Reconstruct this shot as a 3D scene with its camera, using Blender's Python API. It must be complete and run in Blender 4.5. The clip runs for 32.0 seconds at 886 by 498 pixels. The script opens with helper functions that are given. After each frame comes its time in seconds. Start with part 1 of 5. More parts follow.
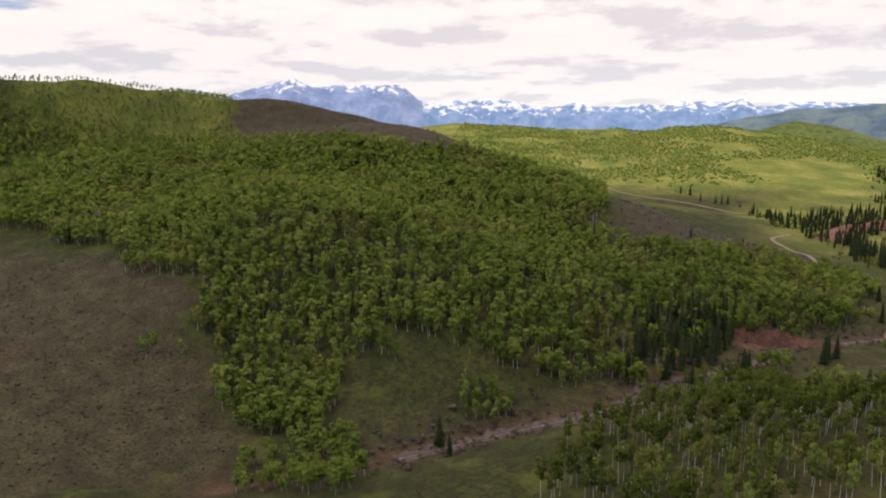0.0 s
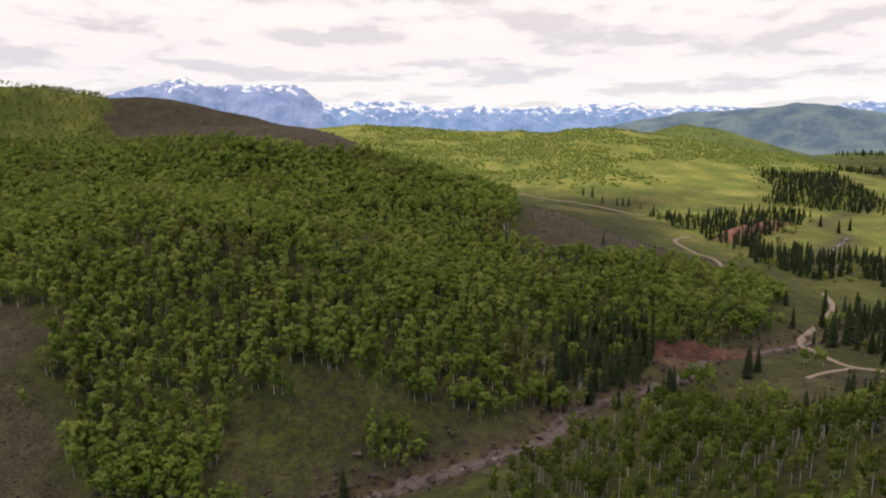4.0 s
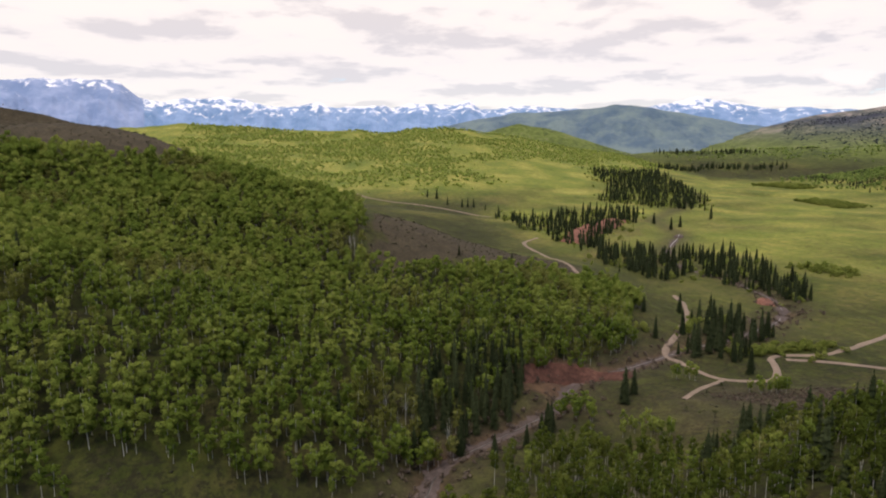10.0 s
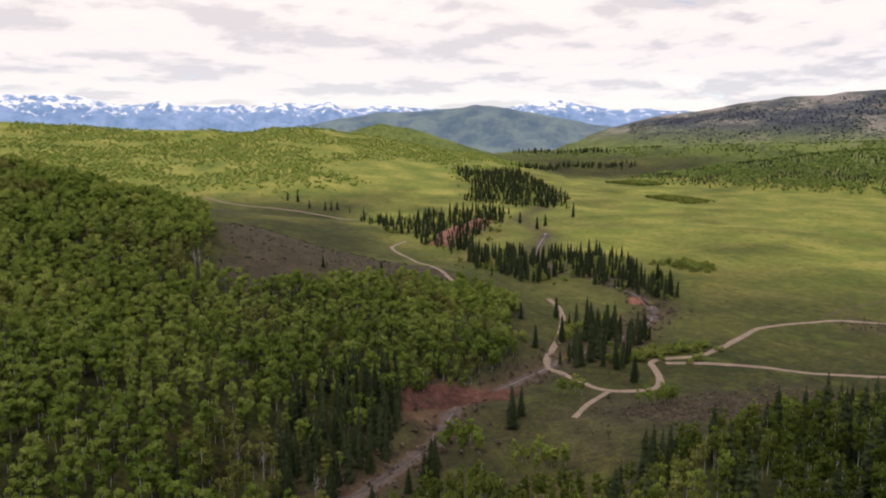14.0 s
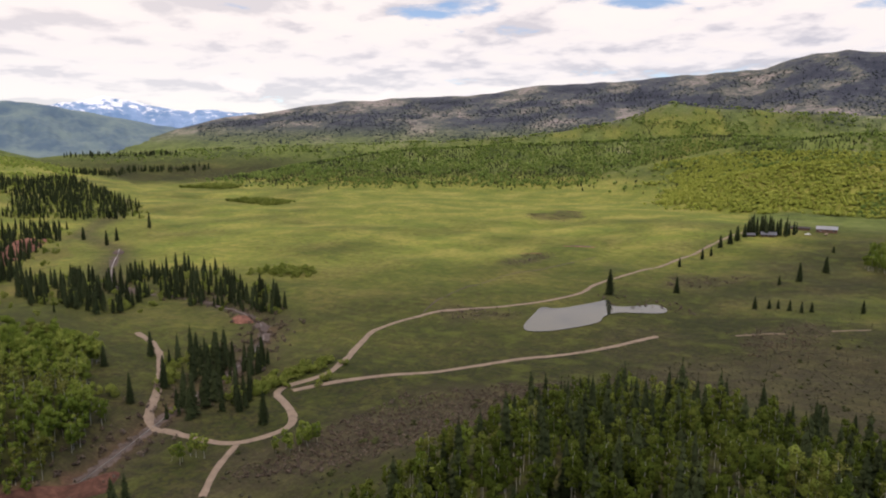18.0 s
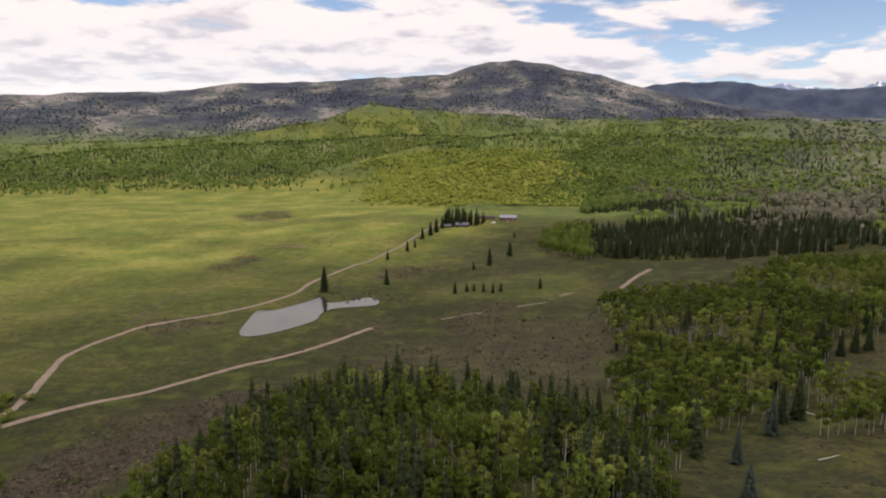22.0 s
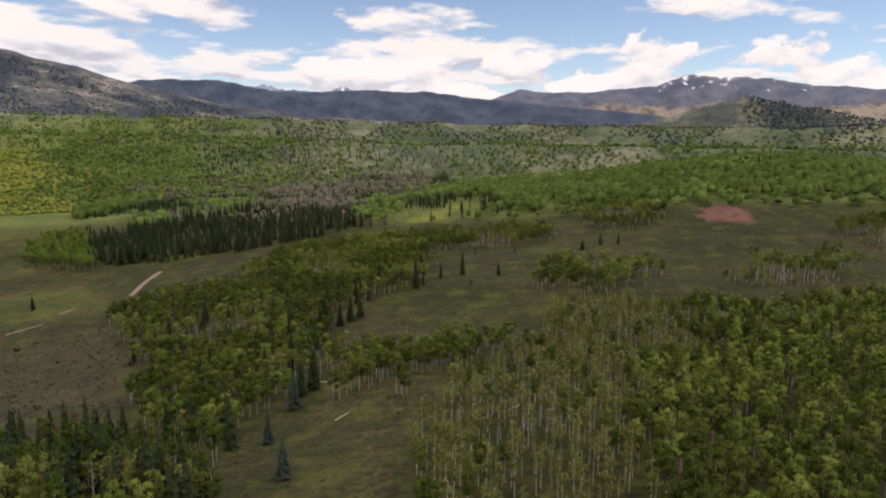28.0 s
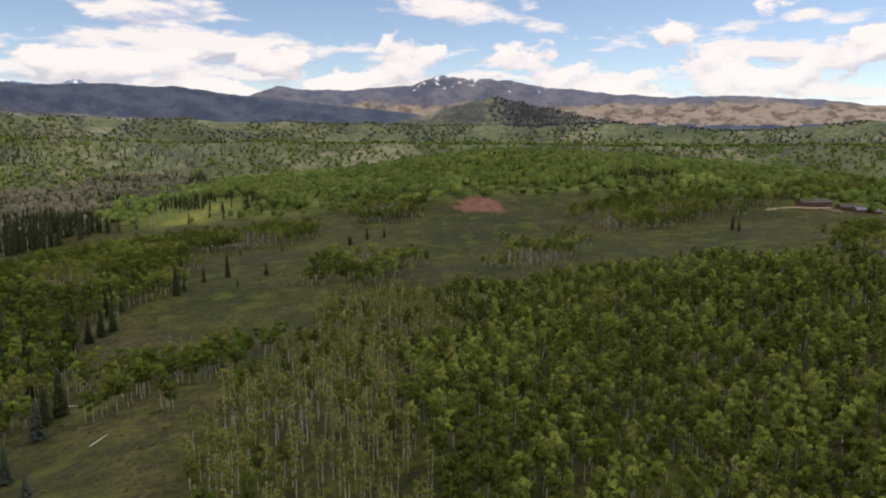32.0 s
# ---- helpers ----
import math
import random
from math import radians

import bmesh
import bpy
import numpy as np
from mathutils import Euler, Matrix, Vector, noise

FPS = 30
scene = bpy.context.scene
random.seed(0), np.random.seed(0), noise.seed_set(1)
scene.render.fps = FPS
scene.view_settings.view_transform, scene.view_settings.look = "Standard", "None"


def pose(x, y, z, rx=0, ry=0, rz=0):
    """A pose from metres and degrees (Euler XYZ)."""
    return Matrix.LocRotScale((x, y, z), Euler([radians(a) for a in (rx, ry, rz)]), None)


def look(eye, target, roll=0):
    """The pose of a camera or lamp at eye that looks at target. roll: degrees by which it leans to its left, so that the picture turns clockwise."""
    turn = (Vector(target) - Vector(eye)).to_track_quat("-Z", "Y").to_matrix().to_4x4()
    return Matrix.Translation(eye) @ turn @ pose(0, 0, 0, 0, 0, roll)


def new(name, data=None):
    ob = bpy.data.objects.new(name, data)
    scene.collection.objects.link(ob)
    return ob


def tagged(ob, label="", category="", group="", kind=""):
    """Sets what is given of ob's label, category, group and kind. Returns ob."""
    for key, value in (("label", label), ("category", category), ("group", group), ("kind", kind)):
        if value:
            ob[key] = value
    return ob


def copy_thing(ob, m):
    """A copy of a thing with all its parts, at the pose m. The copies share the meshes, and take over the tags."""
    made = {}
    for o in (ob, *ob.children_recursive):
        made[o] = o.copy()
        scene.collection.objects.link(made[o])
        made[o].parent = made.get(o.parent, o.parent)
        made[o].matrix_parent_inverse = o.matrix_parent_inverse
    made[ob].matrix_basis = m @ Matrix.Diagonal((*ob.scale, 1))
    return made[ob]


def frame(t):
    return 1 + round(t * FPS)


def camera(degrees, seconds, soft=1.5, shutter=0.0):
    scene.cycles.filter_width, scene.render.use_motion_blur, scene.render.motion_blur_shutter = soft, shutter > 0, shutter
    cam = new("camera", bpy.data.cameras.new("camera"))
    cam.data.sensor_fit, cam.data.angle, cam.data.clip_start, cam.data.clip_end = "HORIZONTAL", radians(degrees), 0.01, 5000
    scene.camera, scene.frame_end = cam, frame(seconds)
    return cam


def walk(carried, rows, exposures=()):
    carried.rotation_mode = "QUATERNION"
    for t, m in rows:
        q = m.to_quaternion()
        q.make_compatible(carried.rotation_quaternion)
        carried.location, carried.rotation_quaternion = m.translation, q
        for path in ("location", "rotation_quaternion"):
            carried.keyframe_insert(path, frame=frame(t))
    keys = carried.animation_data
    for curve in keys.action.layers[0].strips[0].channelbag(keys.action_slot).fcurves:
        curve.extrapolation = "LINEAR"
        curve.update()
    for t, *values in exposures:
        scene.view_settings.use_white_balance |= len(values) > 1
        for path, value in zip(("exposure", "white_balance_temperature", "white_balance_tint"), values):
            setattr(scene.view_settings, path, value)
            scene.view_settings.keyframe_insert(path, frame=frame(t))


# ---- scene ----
cam = camera(65.13, 32.0, soft=2.05)
PATH = [
    (0.0, pose(164.67, -21.95, 110.79, 80.59, 0.10, 99.54)),
    (1.0, pose(155.60, -23.29, 111.34, 80.62, 0.01, 97.93)),
    (2.0, pose(147.28, -24.36, 111.85, 80.60, 0.00, 96.04)),
    (3.0, pose(138.96, -25.45, 111.95, 80.64, 0.00, 93.95)),
    (4.5, pose(126.0, -26.8, 112.1, 80.7, 0.00, 90.3)),
    (6.0, pose(112.76, -27.68, 112.30, 80.72, 0.00, 86.82)),
    (7.0, pose(104.38, -27.50, 112.38, 80.71, 0.00, 84.73)),
    (8.0, pose(95.86, -27.16, 112.63, 80.66, 0.00, 82.53)),
    (9.0, pose(87.41, -26.43, 112.63, 80.66, 0.00, 80.67)),
    (10.0, pose(78.96, -25.16, 113.11, 80.64, 0.00, 78.43)),
    (11.0, pose(70.61, -24.07, 113.23, 80.65, 0.00, 75.41)),
    (12.0, pose(61.93, -21.88, 113.03, 80.68, 0.00, 72.40)),
    (13.0, pose(53.71, -19.98, 112.90, 80.64, 0.00, 69.85)),
    (13.5, pose(49.76, -18.83, 112.71, 80.63, 0.00, 68.55)),
    (14.2, pose(41.5, -15.2, 112.2, 80.65, 0.00, 66.4)),
    (14.8, pose(27.5, -8.7, 111.3, 80.7, 0.00, 61.5)),
    (15.4, pose(9.0, -0.2, 110.2, 80.75, 0.00, 51.5)),
    (16.0, pose(-4.47, 6.33, 109.44, 80.78, 0.00, 42.34)),
    (17.0, pose(-5.30, 6.46, 109.54, 80.81, 0.00, 37.15)),
    (18.0, pose(-4.92, 6.10, 109.78, 80.82, 0.00, 32.89)),
    (19.0, pose(-4.88, 5.82, 109.92, 80.79, 0.00, 27.74)),
    (20.0, pose(-4.89, 5.35, 110.14, 80.77, 0.00, 22.26)),
    (21.0, pose(-4.86, 4.93, 110.30, 80.75, 0.00, 15.73)),
    (22.0, pose(-4.86, 4.93, 110.31, 80.74, 0.00, 9.12)),
    (23.0, pose(-4.88, 5.00, 110.28, 80.72, 0.00, 3.16)),
    (24.0, pose(-4.87, 5.03, 110.27, 80.69, 0.00, -2.82)),
    (25.0, pose(-4.86, 4.84, 110.30, 80.65, 0.00, -9.60)),
    (26.0, pose(-4.86, 4.45, 110.49, 80.61, 0.00, -16.50)),
    (27.5, pose(-5.8, 4.0, 110.9, 80.55, 0.00, -27.0)),
    (29.0, pose(-6.5, 3.58, 111.0, 80.48, 0.00, -36.83)),
    (30.0, pose(-6.30, 3.33, 110.48, 80.46, 0.00, -41.55)),
    (31.0, pose(-6.30, 3.26, 110.03, 80.41, 0.00, -45.30)),
    (32.0, pose(-6.65, 3.62, 110.04, 80.34, 0.00, -49.76)),
]
walk(cam, PATH, [(0.0, -0.01, 6750, 19), (26.0, -0.02, 6750, 19), (32.0, -0.05, 6750, 17)])

# ---- sky and sun ----
SUN_TURN, SUN_HEIGHT = -125.0, 56.0  # degrees left of north, degrees above the horizon
world = bpy.data.worlds.new("sky")
scene.world = world
world.use_nodes = True
wn, wl = world.node_tree.nodes, world.node_tree.links
wn.clear()


def wnode(kind, **inputs):
    n = wn.new(kind)
    for k, v in inputs.items():
        n.inputs[k.replace("_", " ")].default_value = v
    return n


sky = wn.new("ShaderNodeTexSky")
sky.sky_type, sky.sun_disc = "NISHITA", False
sky.sun_elevation, sky.sun_rotation = radians(SUN_HEIGHT), radians(-SUN_TURN)
sky.altitude, sky.air_density, sky.dust_density = 2400, 1.0, 0.6
coord = wn.new("ShaderNodeTexCoord")
split = wn.new("ShaderNodeSeparateXYZ")
wl.new(coord.outputs["Generated"], split.inputs[0])


def wmath(op, a, b=None, c=None):
    n = wn.new("ShaderNodeMath")
    n.operation = op
    for slot, v in zip(n.inputs, (a, b, c)):
        if v is None:
            continue
        if isinstance(v, (int, float)):
            slot.default_value = v
        else:
            wl.new(v, slot)
    return n.outputs[0]


def wramp(value, *stops):
    n = wn.new("ShaderNodeValToRGB")
    while len(n.color_ramp.elements) < len(stops):
        n.color_ramp.elements.new(0.5)
    for el, (at, c) in zip(n.color_ramp.elements, stops):
        el.position, el.color = at, (c, c, c, 1) if isinstance(c, (int, float)) else (*c, 1)
    wl.new(value, n.inputs[0])
    return n.outputs[0]


# The clouds lie on a flat deck: the way to a point of the sky, divided by its height.
up = wmath("MAXIMUM", split.outputs[2], 0.0)
low = wmath("ADD", up, 0.15)
flat = wn.new("ShaderNodeCombineXYZ")
wl.new(wmath("DIVIDE", split.outputs[0], low), flat.inputs[0])
wl.new(wmath("DIVIDE", split.outputs[1], low), flat.inputs[1])


def cloud_noise(scale, detail, rough, seed, nearer=1.0):
    n = wn.new("ShaderNodeTexNoise")
    n.noise_dimensions = "4D"
    n.inputs["Scale"].default_value, n.inputs["Detail"].default_value, n.inputs["Roughness"].default_value = scale * nearer, detail, rough
    n.inputs["W"].default_value = seed
    n.inputs["Distortion"].default_value = 0.15
    wl.new(flat.outputs[0], n.inputs["Vector"])
    return n.outputs["Fac"]


# The cloud is closed over the high range and opens to blue on the other side.
side = radians(88.0)
to_sun = wmath("ADD", wmath("MULTIPLY", split.outputs[0], -math.sin(side)), wmath("MULTIPLY", split.outputs[1], math.cos(side)))
puffs = cloud_noise(1.75, 8, 0.55, 1.3)
cover_here = wmath("ADD", puffs, wmath("MULTIPLY", to_sun, 0.17))
cover_here = wmath("ADD", cover_here, wramp(up, (0.0, 0.05), (0.22, 0.0)))
mass = wramp(cover_here, (0.428, 0.0), (0.495, 1.0))
# A cloud is grey where it is thicker further up, and white along its upper rim.
under = wmath("SUBTRACT", cloud_noise(1.75, 8, 0.55, 1.3, 0.95), puffs)
body = wramp(wmath("ADD", wmath("MULTIPLY", under, 2.2), 0.5), (0.36, (1.0, 0.975, 0.935)), (0.52, (0.94, 0.93, 0.93)), (0.72, (0.58, 0.60, 0.67)))
glow = wramp(wmath("ADD", wmath("MULTIPLY", to_sun, 0.5), 0.5), (0.45, 0.0), (0.95, 0.4))
lit = wn.new("ShaderNodeMix")
lit.data_type = "RGBA"
wl.new(glow, lit.inputs["Factor"])
wl.new(body, lit.inputs["A"])
lit.inputs["B"].default_value = (1.06, 1.02, 0.94, 1)
body = lit.outputs["Result"]
# Heaped clouds stand in a belt above the skyline, away from the high range.
heap_at = wn.new("ShaderNodeCombineXYZ")
for slot, part_of, k in ((0, 0, 1.0), (1, 1, 1.0), (2, 2, 1.9)):
    wl.new(wmath("MULTIPLY", split.outputs[part_of], k), heap_at.inputs[slot])


def heap_noise(lift):
    n = wn.new("ShaderNodeTexNoise")
    n.inputs["Scale"].default_value, n.inputs["Detail"].default_value, n.inputs["Roughness"].default_value = 9.5, 7, 0.5
    shift = wn.new("ShaderNodeVectorMath")
    shift.inputs[1].default_value = (3.1, 1.7, lift)
    wl.new(heap_at.outputs[0], shift.inputs[0])
    wl.new(shift.outputs[0], n.inputs["Vector"])
    return n.outputs["Fac"]


heaps = heap_noise(0.0)
heap_cover = wmath("ADD", heaps, wramp(up, (0.0, 0.30), (0.055, 0.34), (0.10, 0.26), (0.15, 0.12), (0.25, 0.0)))
heap_cover = wmath("SUBTRACT", heap_cover, wmath("MULTIPLY", wmath("ADD", to_sun, 0.45), 0.12))
heap_mass = wramp(heap_cover, (0.795, 0.0), (0.835, 1.0))
heap_under = wmath("SUBTRACT", heap_noise(0.035), heaps)
heap_body = wramp(wmath("ADD", wmath("MULTIPLY", heap_under, 2.4), 0.5), (0.38, (1.06, 1.02, 0.97)), (0.55, (0.97, 0.93, 0.91)), (0.78, (0.66, 0.66, 0.71)))
heaped = wn.new("ShaderNodeMix")
heaped.data_type = "RGBA"
wl.new(heap_mass, heaped.inputs["Factor"])
wl.new(body, heaped.inputs["A"])
wl.new(heap_body, heaped.inputs["B"])
body = heaped.outputs["Result"]
mass = wmath("MAXIMUM", mass, heap_mass)
haze = wramp(up, (0.0, 1.0), (0.16, 0.0))
tint = wn.new("ShaderNodeMix")
tint.data_type = "RGBA"
wl.new(wmath("MULTIPLY", mass, wmath("SUBTRACT", 1.0, wmath("MULTIPLY", haze, 0.25))), tint.inputs["Factor"])
bright = wn.new("ShaderNodeMix")
bright.data_type, bright.blend_type = "RGBA", "MULTIPLY"
bright.inputs["Factor"].default_value = 1.0
wl.new(sky.outputs[0], bright.inputs["A"])
bright.inputs["B"].default_value = (0.14, 0.14, 0.135, 1)
wl.new(bright.outputs["Result"], tint.inputs["A"])
wl.new(body, tint.inputs["B"])
ground_side = wn.new("ShaderNodeBackground")
wl.new(tint.outputs["Result"], ground_side.inputs["Color"])
# A cloudy sky grows brighter towards the zenith.
wl.new(wmath("MULTIPLY", wramp(up, (0.25, 0.4), (0.9, 0.85)), 2.5), ground_side.inputs["Strength"])
wout = wn.new("ShaderNodeOutputWorld")
wl.new(ground_side.outputs[0], wout.inputs[0])

sun = new("sun", bpy.data.lights.new("sun", "SUN"))
sun.data.energy, sun.data.angle, sun.data.color = 1.7, radians(22.0), (1.0, 0.93, 0.80)
a, e = radians(SUN_TURN), radians(SUN_HEIGHT)
sun.matrix_world = look((-math.sin(a) * math.cos(e) * 900, math.cos(a) * math.cos(e) * 900, 900 * math.sin(e)), (0, 0, 0))


# ---- materials ----
class Nodes:
    """A node material under construction."""

    def __init__(self, name, rough=0.9, spec=0.2):
        self.mat = bpy.data.materials.new(name)
        self.mat.use_nodes = True
        self.n, self.l = self.mat.node_tree.nodes, self.mat.node_tree.links
        self.bsdf = self.n["Principled BSDF"]
        self.bsdf.inputs["Roughness"].default_value = rough
        self.bsdf.inputs["Specular IOR Level"].default_value = spec
        self.pos = self.n.new("ShaderNodeNewGeometry").outputs["Position"]

    def noise(self, scale, detail=3.0, rough=0.55, where=None):
        n = self.n.new("ShaderNodeTexNoise")
        n.inputs["Scale"].default_value, n.inputs["Detail"].default_value, n.inputs["Roughness"].default_value = scale, detail, rough
        self.l.new(where or self.pos, n.inputs["Vector"])
        return n.outputs["Fac"]

    def ramp(self, value, *stops):
        n = self.n.new("ShaderNodeValToRGB")
        while len(n.color_ramp.elements) < len(stops):
            n.color_ramp.elements.new(0.5)
        for el, (at, c) in zip(n.color_ramp.elements, stops):
            el.position, el.color = at, (c, c, c, 1) if isinstance(c, (int, float)) else (*c, 1)
        self.l.new(value, n.inputs[0])
        return n.outputs[0]

    def mix(self, fac, a, b, how="MIX"):
        n = self.n.new("ShaderNodeMix")
        n.data_type, n.blend_type = "RGBA", how
        for slot, v in (("Factor", fac), ("A", a), ("B", b)):
            if isinstance(v, (int, float)):
                n.inputs[slot].default_value = v
            elif isinstance(v, tuple):
                n.inputs[slot].default_value = (*v, 1)
            else:
                self.l.new(v, n.inputs[slot])
        return n.outputs["Result"]

    def math(self, op, a, b=0.0):
        n = self.n.new("ShaderNodeMath")
        n.operation = op
        for slot, v in zip(n.inputs, (a, b)):
            if isinstance(v, (int, float)):
                slot.default_value = v
            else:
                self.l.new(v, slot)
        return n.outputs[0]

    def attr(self, name, out="Fac"):
        n = self.n.new("ShaderNodeAttribute")
        n.attribute_name = name
        return n.outputs[out]

    def color(self, socket):
        self.l.new(socket, self.bsdf.inputs["Base Color"])
        return self

    def bump(self, value, strength=0.5, distance=0.1):
        n = self.n.new("ShaderNodeBump")
        n.inputs["Strength"].default_value, n.inputs["Distance"].default_value = strength, distance
        self.l.new(value, n.inputs["Height"])
        self.l.new(n.outputs[0], self.bsdf.inputs["Normal"])
        return self

    def leafy(self, socket, share=0.35):
        """Lets light through, as leaves do."""
        t, m = self.n.new("ShaderNodeBsdfTranslucent"), self.n.new("ShaderNodeMixShader")
        self.l.new(socket, t.inputs["Color"])
        m.inputs[0].default_value = share
        self.l.new(self.bsdf.outputs[0], m.inputs[1])
        self.l.new(t.outputs[0], m.inputs[2])
        self.l.new(m.outputs[0], self.n["Material Output"].inputs["Surface"])
        self.shader = m.outputs[0]
        return self

    def gaps(self, scale, share):
        """Openings between the sprays of leaves."""
        t, m = self.n.new("ShaderNodeBsdfTransparent"), self.n.new("ShaderNodeMixShader")
        self.l.new(self.ramp(self.noise(scale, 2.0, 0.6), (share - 0.03, 0.0), (share + 0.03, 1.0)), m.inputs[0])
        self.l.new(t.outputs[0], m.inputs[1])
        self.l.new(self.shader, m.inputs[2])
        self.l.new(m.outputs[0], self.n["Material Output"].inputs["Surface"])
        return self


def leaf_material(name, dark, mid, light, share=0.5, gaps=0.0):
    """Leaves whose shade goes by the patch of wood, by the tree and by the spray."""
    k = Nodes(name, 0.85, 0.04)
    ob = k.n.new("ShaderNodeObjectInfo").outputs["Random"]
    piece = k.n.new("ShaderNodeNewGeometry").outputs["Random Per Island"]
    v = k.math("ADD", k.math("MULTIPLY", piece, 0.1), k.math("MULTIPLY", k.noise(0.03, 3.0), 0.66))
    v = k.math("ADD", v, k.math("MULTIPLY", k.attr("tone"), 0.36))
    v = k.math("ADD", v, k.math("MULTIPLY", ob, 0.12))
    c = k.ramp(v, (0.34, dark), (0.60, mid), (0.86, light))
    k.color(c).leafy(c, share)
    if gaps:
        k.gaps(1.7, gaps)
    return k.mat


def plain(name, base, rough=0.8, spread=0.15, scale=2.0, bump=0.0):
    k = Nodes(name, rough)
    lo, hi = tuple(c * (1 - spread) for c in base), tuple(min(1, c * (1 + spread)) for c in base)
    v = k.noise(scale, 5.0, 0.6)
    k.color(k.ramp(v, (0.3, lo), (0.7, hi)))
    if bump:
        k.bump(v, 0.6, bump)
    return k.mat


ASPEN_LEAF = leaf_material("aspen leaves", (0.082, 0.122, 0.018), (0.138, 0.184, 0.030), (0.215, 0.250, 0.052), 0.55, 0.45)
# A deeper green, darkened further to stand for cloud shade on near woods.
ASPEN_DEEP = leaf_material("deep green aspen leaves darkened as in shade", (0.038, 0.058, 0.009), (0.068, 0.092, 0.014), (0.112, 0.134, 0.025), 0.55, 0.45)
ASPEN_PALE = leaf_material("young aspen leaves", (0.098, 0.112, 0.022), (0.148, 0.160, 0.036), (0.212, 0.216, 0.062), 0.55, 0.50)
ASPEN_BARE = leaf_material("aspen twigs in bud", (0.075, 0.072, 0.046), (0.110, 0.104, 0.068), (0.150, 0.140, 0.096), 0.2)
NEEDLE = leaf_material("spruce needles", (0.012, 0.016, 0.006), (0.020, 0.027, 0.010), (0.034, 0.043, 0.017), 0.05, 0.40)
# The far slopes' haze and sun are put into this leaf colour.
FAR_LEAF = leaf_material("aspen leaves with painted haze and sun", (0.100, 0.150, 0.034), (0.155, 0.215, 0.050), (0.23, 0.285, 0.078))
BENCH_LEAF = leaf_material("full aspen leaves of the bench", (0.066, 0.105, 0.024), (0.104, 0.150, 0.034), (0.160, 0.200, 0.052))
# Brighter than the leaf itself: sun on the round hill, painted in.
HILL_LEAF = leaf_material("low aspen leaves brightened as in sun", (0.16, 0.215, 0.040), (0.225, 0.285, 0.055), (0.31, 0.36, 0.085))
# Blue haze is mixed into these needle colours for the farthest woods.
FAR_NEEDLE = leaf_material("dark needles with blue haze in their colour", (0.028, 0.036, 0.042), (0.040, 0.050, 0.056), (0.058, 0.070, 0.070), 0.08)
BLUE_NEEDLE = leaf_material("blue spruce needles", (0.022, 0.030, 0.020), (0.034, 0.044, 0.031), (0.052, 0.064, 0.047), 0.08)
# Yellow-green leaf, with the sun on the grove added to its colour.
SUNNY_LEAF = leaf_material("yellow-green aspen leaves brightened as in sun", (0.22, 0.255, 0.042), (0.28, 0.315, 0.056), (0.36, 0.38, 0.082))
SHRUB_LEAF = leaf_material("willow shrub twigs", (0.075, 0.056, 0.042), (0.105, 0.080, 0.060), (0.145, 0.115, 0.088), 0.3, 0.48)
BUSH_LEAF_DULL = leaf_material("dull green shrub leaves", (0.036, 0.044, 0.016), (0.054, 0.062, 0.022), (0.078, 0.084, 0.032), 0.3, 0.45)
BUSH_LEAF = leaf_material("yellow-green willow leaves", (0.095, 0.125, 0.022), (0.140, 0.170, 0.032), (0.20, 0.225, 0.050), 0.5, 0.47)
SAGE_LEAF = leaf_material("sagebrush leaves", (0.046, 0.046, 0.026), (0.066, 0.063, 0.038), (0.092, 0.084, 0.056), 0.3)


def bark_material():
    k = Nodes("aspen bark", 0.8)
    k.color(k.mix(k.ramp(k.noise(1.6, 4.0), (0.60, 0.0), (0.70, 1.0)), (0.43, 0.41, 0.355), (0.08, 0.074, 0.062)))
    return k.mat


BARK = bark_material()
DARK_BARK = plain("spruce bark", (0.07, 0.05, 0.04), 0.9, 0.3, 3.0)


